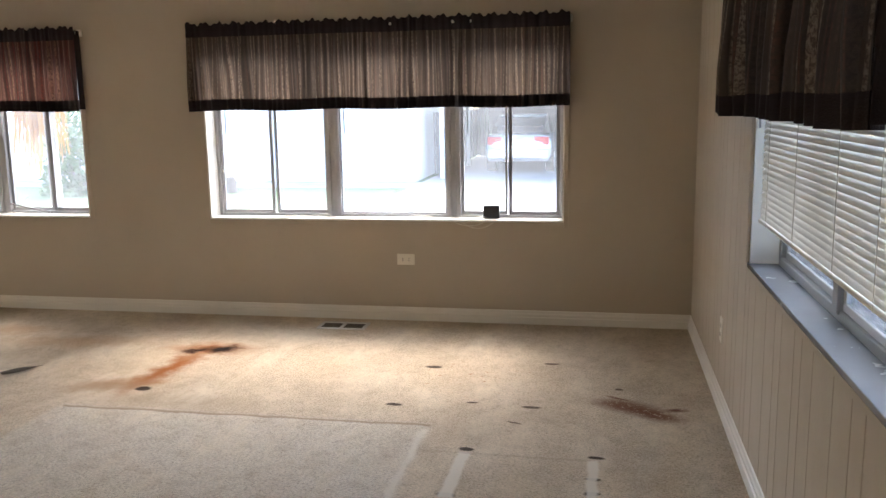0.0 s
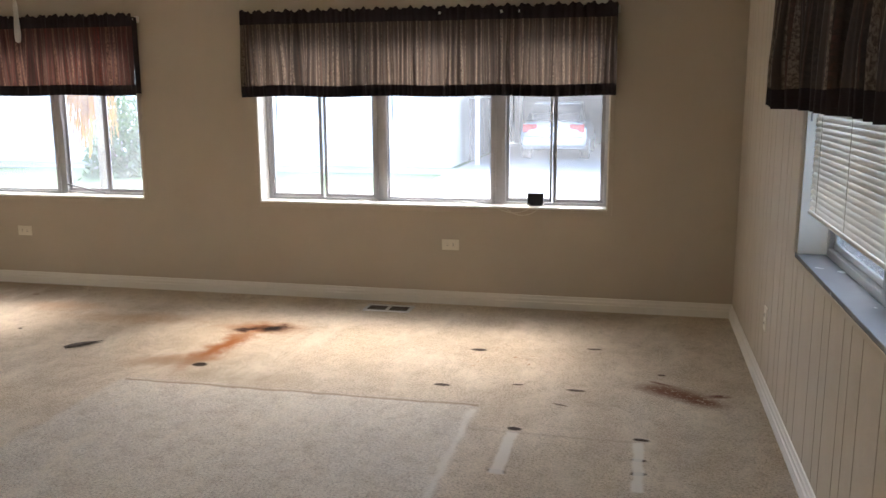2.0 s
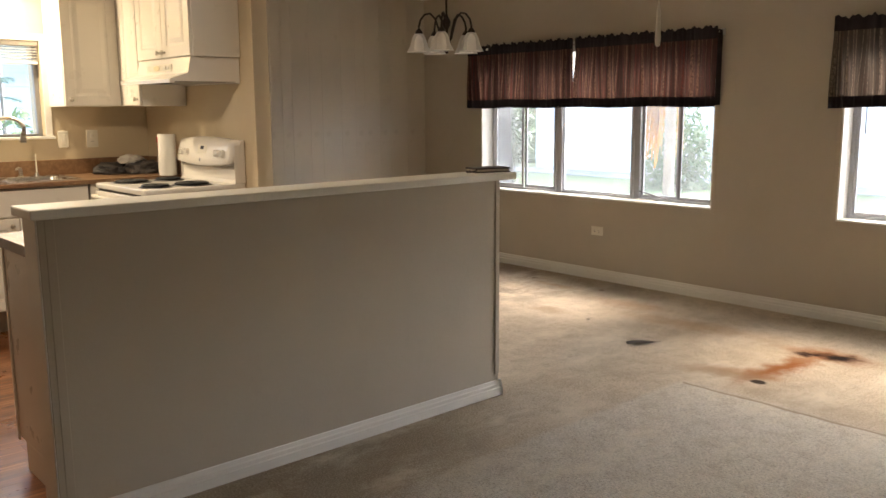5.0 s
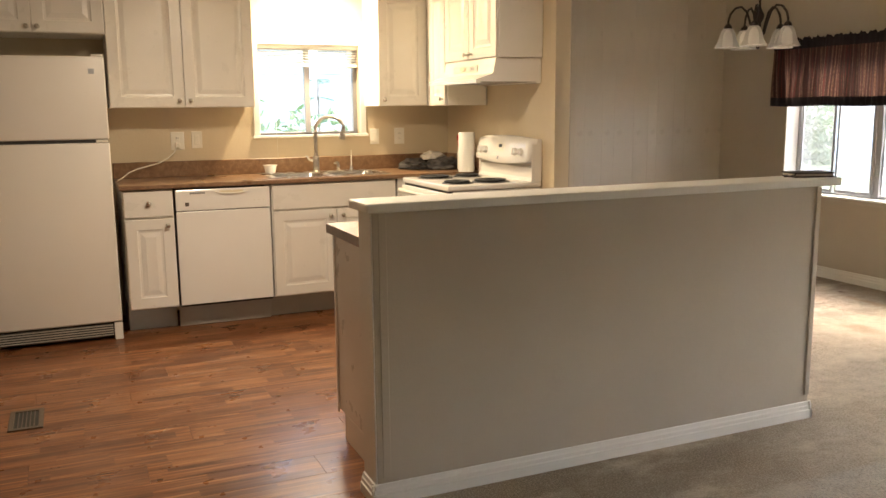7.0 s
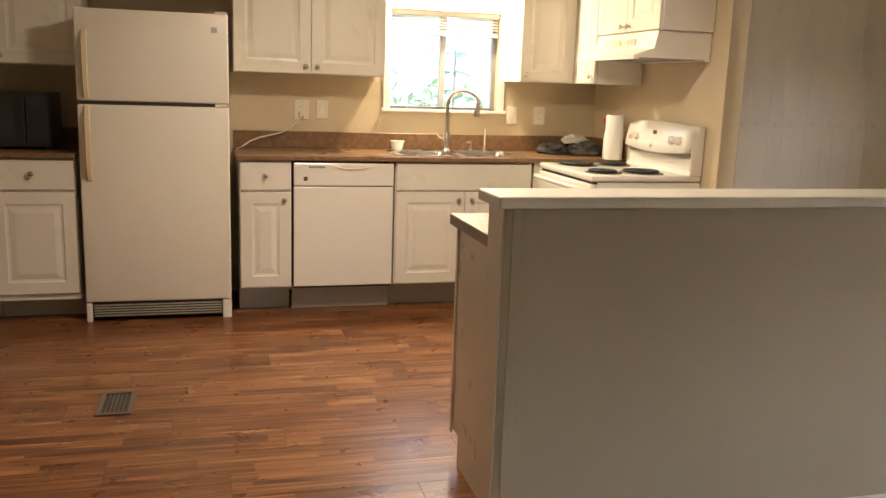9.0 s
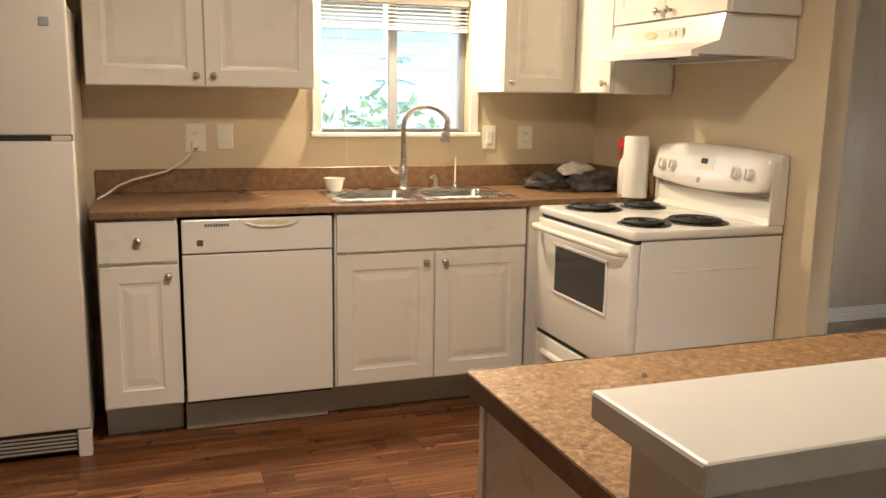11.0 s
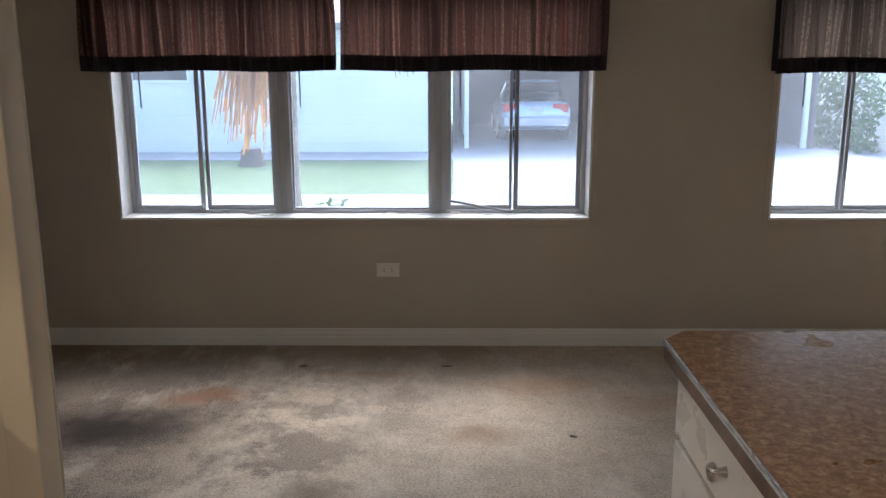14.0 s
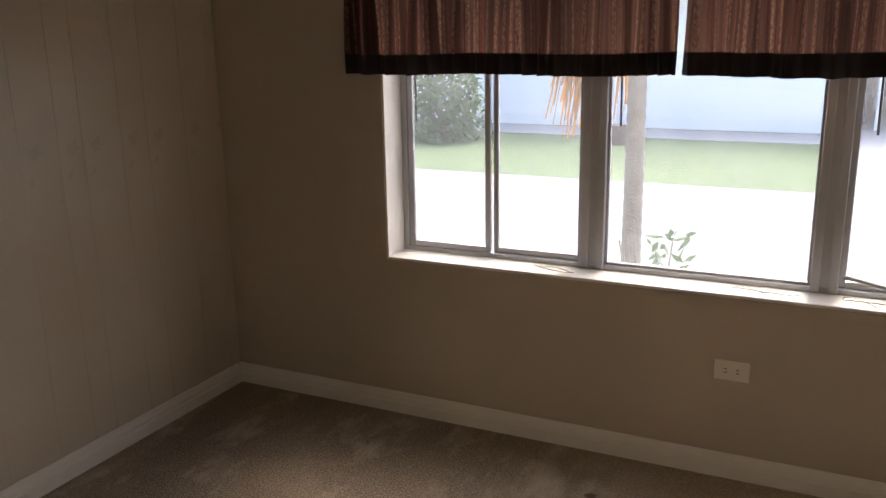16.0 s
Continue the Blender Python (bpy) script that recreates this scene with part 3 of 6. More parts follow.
def skirting(name, a, b, inward, label="white painted moulded baseboard", high=1.0):
    """A baseboard from a to b along a wall; inward is the room's side of it."""
    a, b, n = Vector(a), Vector(b), Vector(inward)
    prof = [(0, 0), (0.016, 0), (0.016, 0.044), (0.011, 0.048), (0.011, 0.064), (0.007, 0.070), (0.005, 0.086), (0, 0.089)]
    bm = bmesh.new()
    va = [bm.verts.new((a.x + n.x * d, a.y + n.y * d, h * high)) for d, h in prof]
    vb = [bm.verts.new((b.x + n.x * d, b.y + n.y * d, h * high)) for d, h in prof]
    for i in range(len(prof)):
        j = (i + 1) % len(prof)
        bm.faces.new((va[i], vb[i], vb[j], va[j]))
    bm.faces.new(va)
    bm.faces.new(vb)
    bmesh.ops.recalc_face_normals(bm, faces=bm.faces)
    return solid(name, bm, M_TRIM, label, "baseboard", "structure")


skirting("baseboard_north", (XD, YF), (XR, YF), (0, -1))
skirting("baseboard_east", (XR, YF - 0.016), (XR, YB), (-1, 0))
skirting("baseboard_west", (XD, YF - 0.016), (XD, YS + 0.11), (1, 0))
skirting("baseboard_stub", (-4.354, YS - 0.016), (-4.354, YS + 0.126), (1, 0))
skirting("baseboard_stub_front", (-4.354, YS), (-4.455, YS), (0, -1))
skirting("baseboard_dining", (XD + 0.016, YS + 0.11), (-4.354, YS + 0.11), (0, 1))
skirting("baseboard_south", (-2.4, YB), (XR - 0.016, YB), (0, 1))

# ---- floors ----
bm = bmesh.new()
out = [(-2.42, YB), (XR, YB), (XR, YF), (XD, YF), (XD, 2.70), (-2.655, 2.70), (-2.655, 0.80), (-2.42, 0.80)]
face = bm.faces.new([bm.verts.new((x, y, 0.0)) for x, y in out])
drop = bmesh.ops.extrude_face_region(bm, geom=[face])
bmesh.ops.translate(bm, vec=(0, 0, -0.05), verts=[v for v in drop["geom"] if isinstance(v, bmesh.types.BMVert)])
bmesh.ops.recalc_face_normals(bm, faces=bm.faces)
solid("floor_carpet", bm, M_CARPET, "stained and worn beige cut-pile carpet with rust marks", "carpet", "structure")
laminate_floor = solid("floor_laminate", box(XK, -2.66, YB, 2.695, -0.05, -0.009), M_SLOT, "reddish-brown wood-look laminate floor boards", "floor", "structure")


# ---- windows ----
def wide_window(name, xa, xb, s1, m1, m2, s2, open_sash):
    """A three-part aluminium window: sliders beside a fixed middle pane, in a white lined opening."""
    w = thing(name, pose(0, 0, 0), "wide aluminium window with sliding side panes and white sill", "window", kind="structure")
    z0, z1 = WZ
    part("window_sill", box(xa, xb, YF - 0.004, YF + 0.132, z0, z0 + 0.012, 0.002), M_TRIM, w, "white painted sill board")
    lin = bmesh.new()
    bx(lin, xa, xa + 0.010, YF - 0.003, YF + 0.132, z0 + 0.012, z1)
    bx(lin, xb - 0.010, xb, YF - 0.003, YF + 0.132, z0 + 0.012, z1)
    bx(lin, xa + 0.010, xb - 0.010, YF - 0.003, YF + 0.132, z1 - 0.010, z1)
    part("lining", lin, M_TRIM, w)
    cas = bmesh.new()
    bx(cas, xa - 0.028, xa, YF - 0.006, YF, z0 - 0.030, z1 + 0.028, 0.002)
    bx(cas, xb, xb + 0.028, YF - 0.006, YF, z0 - 0.030, z1 + 0.028, 0.002)
    bx(cas, xa, xb, YF - 0.006, YF, z0 - 0.030, z0 - 0.001, 0.002)
    part("casing", cas, M_WALL, w)
    fr = bmesh.new()
    for a, b in ((xa, xa + 0.034), (xb - 0.034, xb)):
        bx(fr, a, b, YF + 0.132, YF + 0.179, z0, z1, 0.003)
    bx(fr, xa + 0.034, xb - 0.034, YF + 0.132, YF + 0.179, z0, z0 + 0.030, 0.003)
    bx(fr, xa + 0.034, xb - 0.034, YF + 0.132, YF + 0.179, z1 - 0.03, z1, 0.003)
    part("window_frame", fr, M_ALU, w)
    for a, b in (m1, m2):
        mu = bmesh.new()
        bx(mu, a, a + 0.030, YF + 0.126, YF + 0.184, z0 + 0.012, z1 - 0.012, 0.003)
        bx(mu, a + 0.030, b - 0.030, YF + 0.136, YF + 0.180, z0 + 0.012, z1 - 0.012)
        bx(mu, b - 0.030, b, YF + 0.126, YF + 0.184, z0 + 0.012, z1 - 0.012, 0.003)
        part("mullion", mu, M_ALU, w)
    left, right = xa + 0.034, xb - 0.034
    spans = ((left, s1 - 0.004, 0.0), (s1 + 0.004, m1[0], 0.014), (m1[1], m2[0], 0.006), (m2[1], s2 - 0.004, 0.014), (s2 + 0.004, right, 0.0))
    for i, (a, b, dy) in enumerate(spans):
        sash = bmesh.new()
        y0, y1 = YF + 0.140 + dy, YF + 0.156 + dy
        t = 0.010 if i == 2 else 0.022
        if i == 1 or i == 3:
            ta, tb = (0.020, 0.016)
        else:
            ta, tb = t, t
        bx(sash, a, a + ta, y0, y1, z0 + 0.030, z1 - 0.03, 0.002)
        bx(sash, b - tb, b, y0, y1, z0 + 0.030, z1 - 0.03, 0.002)
        bx(sash, a + ta, b - tb, y0, y1, z0 + 0.030, z0 + 0.030 + t, 0.002)
        bx(sash, a + ta, b - tb, y0, y1, z1 - 0.03 - t, z1 - 0.03, 0.002)
        so = part("sash", sash, M_ALU if i != 4 else M_ALUD, w)
        pane = part("pane", box(a + ta, b - tb, y0 + 0.006, y0 + 0.010, z0 + 0.030 + t, z1 - 0.03 - t), M_GLASS, so)
        pane.visible_shadow = False
    # raised blind behind the valance, with its tilt wands and loose cords
    bl = thing("window_blind", pose(0, 0, 0), "raised white mini blind stacked behind the valance", "blind", "raised window blinds")
    for a, b in ((xa + 0.03, m1[0] + 0.04), (m1[0] + 0.06, m2[1] - 0.06), (m2[1] - 0.04, xb - 0.03)):
        part("headrail", box(a, b, YF + 0.030, YF + 0.060, z1 - 0.050, z1 - 0.012, 0.002), M_BLIND, bl)
        st = bmesh.new()
        for i in range(14):
            zz = z1 - 0.056 - i * 0.006
            bx(st, a, b, YF + 0.032, YF + 0.058, zz - 0.0018, zz)
        part("slat_stack", st, M_BLIND, bl)
        part("tilt_wand", rod(bmesh.new(), (a + 0.10, YF + 0.028, z1 - 0.05), (a + 0.105, YF + 0.026, 1.21), 0.004, None, 6), M_ALUD, bl, "clear grey tilt wand")
    for cx in (m1[0] - 0.05, m2[0] - 0.15, m2[1] + 0.10):
        pts = []
        for i in range(22):
            a = i / 21
            pts.append((cx + 0.10 * math.sin(5.0 * a + cx) * (0.4 + a), YF + 0.045 + 0.025 * math.cos(9 * a + cx), z0 + 0.0155 + 0.014 * abs(math.sin(6.5 * a))))
        solid("blind_cord", tube(bmesh.new(), pts, 0.0022, 5), M_CORD, "loose white blind cord lying on the window sill", "cord", group="loose blind cords", smooth=True)
    return w


wide_window("window_1", W1[0], W1[1], -1.640, (-1.272, -1.176), (-0.464, -0.369), -0.062, False)
wide_window("window_2", W2[0], W2[1], -4.897, (-4.536, -4.446), (-3.740, -3.653), -3.317, True)

# hanging loops of cord below the sill of the window
for k, (x0, x1, drop) in enumerate(((-0.42, -0.17, 0.040), (-0.36, -0.12, 0.055))):
    pts = []
    for i in range(17):
        a = i / 16
        pts.append((x0 + (x1 - x0) * a, YF - 0.012 - 0.004 * k, WZ[0] + 0.016 - drop * 4 * a * (1 - a)))
    solid("blind_cord", tube(bmesh.new(), pts, 0.0022, 5), M_CORD, "white blind cord looping over the sill edge", "cord", group="loose blind cords", smooth=True)

# small dark box on the sill
dev = thing("alarm_sensor", pose(-0.165, YF + 0.095, WZ[0] + 0.012), "small dark grey plastic box standing on window sill", "device")
part("case", box(-0.052, 0.052, -0.014, 0.014, 0, 0.082, 0.004, 2), M_BLACK, dev)
part("front_plate", box(-0.046, 0.046, -0.0165, -0.0141, 0.008, 0.074, 0.001), M_BLACK, dev)

# sprung bar of a half-open slider
solid("window_bar", rod(bmesh.new(), (-3.64, YF + 0.112, WZ[0] + 0.080), (-3.325, YF + 0.108, WZ[0] + 0.022), 0.007, None, 8), M_ALUD, "slanted dark metal bar resting in window corner", "bar")

# window in the panelled wall
w3 = thing("window_3", pose(0, 0, 0), "aluminium sliding window with worn sill", "window", kind="structure")
part("window_sill", box(XR - 0.007, XR + 0.100, W3[0] - 0.03, W3[1] + 0.02, W3Z[0] - 0.016, W3Z[0] + 0.004, 0.003, 2), M_SILL, w3, "worn grey-white sill with scuffs")
part("sill_apron", box(XR - 0.006, XR - 0.001, W3[0] - 0.02, W3[1] + 0.01, W3Z[0] - 0.036, W3Z[0] - 0.017, 0.002, 2), M_WALL, w3)
lin = bmesh.new()
bx(lin, XR - 0.002, XR + 0.100, W3[1] - 0.012, W3[1], W3Z[0] + 0.004, W3Z[1])
bx(lin, XR - 0.002, XR + 0.100, W3[0], W3[0] + 0.012, W3Z[0] + 0.004, W3Z[1])
bx(lin, XR - 0.002, XR + 0.100, W3[0] + 0.012, W3[1] - 0.012, W3Z[1] - 0.012, W3Z[1])
part("lining", lin, M_TRIM, w3)
cas = bmesh.new()
bx(cas, XR - 0.016, XR - 0.001, W3[0] - 0.045, W3[0] + 0.002, W3Z[0] - 0.03, W3Z[1] + 0.04, 0.004, 2)
bx(cas, XR - 0.016, XR - 0.001, W3[1] - 0.002, W3[1] + 0.040, W3Z[0] + 0.006, W3Z[1] + 0.04, 0.004, 2)
part("casing", cas, M_WALL, w3)
fr = bmesh.new()
bx(fr, XR + 0.100, XR + 0.145, W3[0], W3[0] + 0.035, W3Z[0], W3Z[1], 0.003)
bx(fr, XR + 0.100, XR + 0.145, W3[1] - 0.035, W3[1], W3Z[0], W3Z[1], 0.003)
bx(fr, XR + 0.100, XR + 0.145, W3[0] + 0.035, W3[1] - 0.035, W3Z[0], W3Z[0] + 0.032, 0.003)
bx(fr, XR + 0.100, XR + 0.145, W3[0] + 0.035, W3[1] - 0.035, W3Z[1] - 0.03, W3Z[1], 0.003)
part("window_frame", fr, M_ALUD, w3)
part("mullion", box(XR + 0.092, XR + 0.140, 2.62, 2.675, W3Z[0] + 0.02, W3Z[1] - 0.02, 0.003), M_ALUD, w3, "dark meeting stile")
for a, b, dx in ((W3[0] + 0.035, 2.62, 0.0), (2.675, W3[1] - 0.035, 0.012)):
    sash = bmesh.new()
    x0, x1 = XR + 0.108 + dx, XR + 0.126 + dx
    bx(sash, x0, x1, a, b, W3Z[0] + 0.032, W3Z[0] + 0.056, 0.002)
    bx(sash, x0, x1, a, b, W3Z[1] - 0.05, W3Z[1] - 0.03, 0.002)
    bx(sash, x0, x1, a, a + 0.02, W3Z[0] + 0.056, W3Z[1] - 0.05, 0.002)
    bx(sash, x0, x1, b - 0.02, b, W3Z[0] + 0.056, W3Z[1] - 0.05, 0.002)
    so = part("sash", sash, M_ALU, w3)
    pane = part("pane", box(x0 + 0.007, x0 + 0.011, a + 0.02, b - 0.02, W3Z[0] + 0.056, W3Z[1] - 0.05), M_GLASS, so)
    pane.visible_shadow = False

# mini blind half down over that window
blind = thing("mini_blind", pose(0, 0, 0), "white metal mini blind lowered almost to the sill", "blind")
by0, by1 = 1.835, 3.40
part("headrail", box(XR + 0.004, XR + 0.042, by0, by1, W3Z[1] - 0.055, W3Z[1] - 0.014, 0.003), M_BLIND, blind)
slat = bmesh.new()
for i in range(7):
    a = (i - 3) / 3
    slat_row = [slat.verts.new((0.0128 * a, yy, 0.0022 * (1 - a * a))) for yy in (by0, (by0 + by1) / 2, by1)]
    if i:
        for j in range(2):
            slat.faces.new((prev[j], slat_row[j], slat_row[j + 1], prev[j + 1]))
    prev = slat_row
slat_mesh = mesh_of("slat", slat, M_BLIND, "all")
zs = 0.985
n = 0
while zs < W3Z[1] - 0.06:
    ob = new("slat", slat_mesh)
    ob.parent = blind
    ob.location = (XR + 0.022, 0, zs)
    ob.rotation_euler = (0, radians(-60 + 4 * math.sin(n * 2.3)), 0)
    zs += 0.0205
    n += 1
part("bottom_rail", box(XR + 0.010, XR + 0.034, by0, by1, 0.958, 0.972, 0.003), M_BLIND, blind)
for yy in (2.02, 2.35, 2.80, 3.22):
    part("ladder_cord", rod(bmesh.new(), (XR + 0.003, yy, 0.962), (XR + 0.003, yy, W3Z[1] - 0.05), 0.0007, None, 5), M_CORD, blind)
part("tilt_wand", rod(bmesh.new(), (XR - 0.006, 3.36, 1.30), (XR - 0.006, 3.36, W3Z[1] - 0.05), 0.004, None, 6), M_ALUD, blind)

# cable cover and cable on the panelled wall beside the window
cable = thing("wall_cable", pose(0, 0, 0), "beige cable in a painted raceway running down wall", "cable")
part("raceway", box(XR - 0.018, XR - 0.001, 1.652, 1.676, 1.16, 2.3, 0.003), M_WALL, cable, "painted cable raceway")
pts = [(XR - 0.007, 1.664 + 0.010 * math.sin(i * 0.8) - (0.012 * i / 12), 1.16 - 1.05 * i / 12) for i in range(13)]
part("cord", tube(bmesh.new(), pts, 0.006, 6), M_WALL, cable, "", True)
for zz in (0.98, 0.55):
    part("clip", box(XR - 0.012, XR - 0.001, 1.648, 1.676, zz, zz + 0.008, 0.001), M_TRIM, cable)


# ---- valances ----
def valance(name, m, width, z0, z1, cloth, seed, split, gap, label):
    """Two gathered cloth panels on a rod. Local x runs along the rod, the room lies towards -y."""
    v = thing(name, m, label, "valance", "gathered window valances")
    rnd = random.Random(seed)
    ph = [rnd.uniform(0, 6.28) for _ in range(8)]
    edges = [(0.0, split * width - gap), (split * width + gap, width)]
    for a, b in edges:
        cols = int((b - a) * 190)
        levels = [(0.0, 0), (0.055, 0), (0.058, 1), (0.30, 1), (0.55, 1), (0.80, 1), (1.0, 1)]
        zs = [z1 + 0.022, z1 - 0.01, z1 - 0.035, z1 - 0.050, z1 - 0.12, z1 - 0.22, (z0 + z1) / 2, z0 + 0.17, z0 + 0.115, z0 + 0.070]

        def place(i, z, push=0.0):
            s = a + (b - a) * i / cols
            drop = (z1 - z) / (z1 - z0)
            amp = 0.009 + 0.034 * min(1, max(0, drop) * 1.5)
            wob = 0.9 * math.sin(s * 7 + ph[0]) + 1.3 * math.sin(s * 3.1 + ph[1]) + 0.7 * math.sin(s * 17 + ph[5])
            w = (0.55 + 0.45 * math.sin(s * 13 + ph[1])) * math.sin(s * 78 + 6.5 * wob + ph[2]) + (0.7 + 0.5 * math.sin(s * 5 + ph[6])) * math.sin(s * 34 + 5.0 * wob + ph[3] + 1.3 * drop) + 0.3 * math.sin(s * 180 + 5 * wob + ph[4])
            y = -0.030 - amp * w * 0.72 - push
            ruff = 0.008 * math.sin(s * 61 + ph[5]) + 0.006 * math.sin(s * 143 + ph[6]) if z > z1 else 0.0
            sag = 0.004 * math.sin(s * 9 + ph[7]) * max(0, drop)
            return Vector((s + 0.003 * math.sin(drop * 5 + s * 40), y, z + ruff + sag))

        def sheet(levels, mat, nm, parent, label="", push=0.0):
            bm = bmesh.new()
            uv = bm.loops.layers.uv.new("UVMap")
            rows = [[bm.verts.new(place(i, z, push)) for i in range(cols + 1)] for z in levels]
            for r in range(len(levels) - 1):
                for i in range(cols):
                    f = bm.faces.new((rows[r][i], rows[r + 1][i], rows[r + 1][i + 1], rows[r][i + 1]))
                    for lp, (ii, zz) in zip(f.loops, ((i, levels[r]), (i, levels[r + 1]), (i + 1, levels[r + 1]), (i + 1, levels[r]))):
                        lp[uv].uv = ((a + (b - a) * ii / cols) * 1.9, zz)
            return part(nm, bm, mat, parent, label, "all")

        panel = sheet(zs, cloth, "cloth_panel", v)
        sheet([z0 + 0.072, z0 + 0.04, z0], M_HEM, "hem", panel, "dark doubled hem band", 0.0)
        sheet([z0, z0 + 0.072], M_HEM, "hem", panel, "dark doubled hem band", -0.005)
        sheet([z1 + 0.020, z1 - 0.012, z1 - 0.038, z1 - 0.062], M_HEM, "header", panel, "dark gathered rod pocket", 0.004)
    for xx in (0.004, width - 0.004):
        part("return", box(xx - 0.003, xx + 0.003, -0.030, 0.03, z0 + 0.01, z1, 0.001), M_HEM, v)
        part("bracket", box(xx - 0.015, xx + 0.015, 0.025, 0.045, z1 - 0.035, z1 + 0.01, 0.003), M_TRIM, v, "white rod bracket")
    part("curtain_rod", box(0, width, -0.022, -0.012, z1 - 0.024, z1 - 0.004, 0.003), M_TRIM, v, "flat white curtain rod")
    return v


valance("valance", pose(-2.105, YF - 0.045, 0), 2.435, 1.372, 1.900, M_CLOTH_BRN, 3, 0.485, -0.004, "brown striped gathered valance above the wide window")
valance("valance", pose(-5.385, YF - 0.045, 0), 2.485, 1.385, 1.908, M_CLOTH_RED, 5, 0.49, 0.011, "maroon striped gathered valance above the wide window")
valance("valance", pose(XR - 0.045, 3.90, 0, 0, 0, -90), 2.05, 1.345, 1.93, M_CLOTH_BRN, 9, 0.5, -0.004, "dark brown gathered valance over the blind")

# ---- half wall between living room and kitchen ----
hw = thing("wall_half", pose(-2.58, 0.79, 0), "beige half-height partition wall with a white-painted cap board", "half wall", kind="structure")
part("core", box(-0.065, 0.065, 0, 2.055, 0, 1.05), M_WALL, hw)
part("cap_board", box(-0.125, 0.078, -0.022, 2.165, 1.050, 1.083, 0.005, 2), M_TRIM, hw, "cream-painted wooden cap board")
part("batten", box(0.065, 0.069, 0.020, 0.050, 0.095, 1.049, 0.002), M_WALL, hw)
part("batten", box(0.065, 0.073, 2.028, 2.056, 0.108, 1.049, 0.003), M_WALL, hw)
part("end_board", box(-0.064, 0.064, -0.007, -0.0005, 0.0, 1.049, 0.002), M_TRIM, hw, "cream-painted end board")
skirting("baseboard_half_wall", (-2.515, 0.766), (-2.515, 2.862), (1, 0), high=0.86)
skirting("baseboard_half_wall_end", (-2.499, 2.846), (-2.645, 2.846), (0, 1), high=0.86)
skirting("baseboard_half_wall_near", (-2.645, 0.782), (-2.499, 0.782), (0, -1), high=0.86)

# purse-like wallet on the cap
wal = thing("wallet", pose(-2.615, 2.875, 1.083, 0, 0, 74), "dark leather wallet with papers lying on cap board", "wallet")
part("lower_cover", box(-0.095, 0.095, -0.055, 0.055, 0, 0.006, 0.002), M_LEATHER, wal)
part("papers", box(-0.088, 0.086, -0.05, 0.05, 0.006, 0.016, 0.001), M_CARDS, wal, "stack of pale papers")
part("upper_cover", box(-0.096, 0.092, -0.056, 0.056, 0.016, 0.023, 0.002), M_LEATHER, wal)
part("strap", tube(bmesh.new(), [(-0.09, -0.05, 0.012), (-0.12, -0.06, 0.008), (-0.13, -0.03, 0.005), (-0.10, 0.0, 0.008)], 0.004, 6), M_LEATHER, wal, "", True)


# ---- cabinets ----
def knob(parent, x, z, y=0.0):
    m = Matrix.Translation((x, y, z)) @ Matrix.Rotation(radians(90), 4, "X")
    part("knob", lathe(bmesh.new(), [(0.0005, 0.0), (0.009, 0.0), (0.006, 0.006), (0.006, 0.012), (0.014, 0.017), (0.0155, 0.022), (0.012, 0.027), (0.0005, 0.029)], m, 16), M_NICKEL, parent, "brushed nickel knob", "all")


def panel_door(parent, x0, x1, z0, z1, y=0.0, knob_at=None, flat=False, name="door"):
    """A cabinet front with a raised centre panel, or a plain drawer front."""
    bm = box(x0, x1, y - 0.019, y, z0, z1, 0.0025, 2)
    if not flat:
        bm.faces.ensure_lookup_table()
        front = min((f for f in bm.faces if f.normal.y < -0.9), key=lambda f: -f.calc_area())
        edge = min(0.062, (x1 - x0) * 0.24, (z1 - z0) * 0.24)
        for th, dp in ((edge, 0.0), (0.006, -0.0045), (0.012, -0.002), (0.030, 0.0058)):
            bmesh.ops.inset_region(bm, faces=[front], thickness=th, depth=dp, use_even_offset=True)
    d = part(name, bm, M_CAB, parent)
    if knob_at:
        knob(d, knob_at[0], knob_at[1], y - 0.019)
    return d


def cabinet(name, m, width, z0, z1, depth, fronts, label, toe=0.0, group="", recess=0.150):
    """A white box with fronts. Local x along its face, y into the wall, the face at y = 0."""
    c = thing(name, m, label, "cabinet", group)
    part("body", box(0.0, width, 0.001, depth, z0 + toe, z1, 0.002), M_CAB, c)
    if toe:
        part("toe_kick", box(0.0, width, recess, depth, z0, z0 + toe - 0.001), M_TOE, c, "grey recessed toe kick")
    for x0, x1, a, b, kx, kz, flat in fronts:
        panel_door(c, x0, x1, a, b, 0.0, (kx, kz) if kx is not None else None, flat, "drawer_front" if flat else "door")
    return c


FX = -5.345          # face of the base cabinets
G = "white base cabinets"


def run(y):
    """Pose of a unit that faces the room from the kitchen's side wall, its local x running along +y."""
    return pose(FX, y, 0, 0, 0, 90)


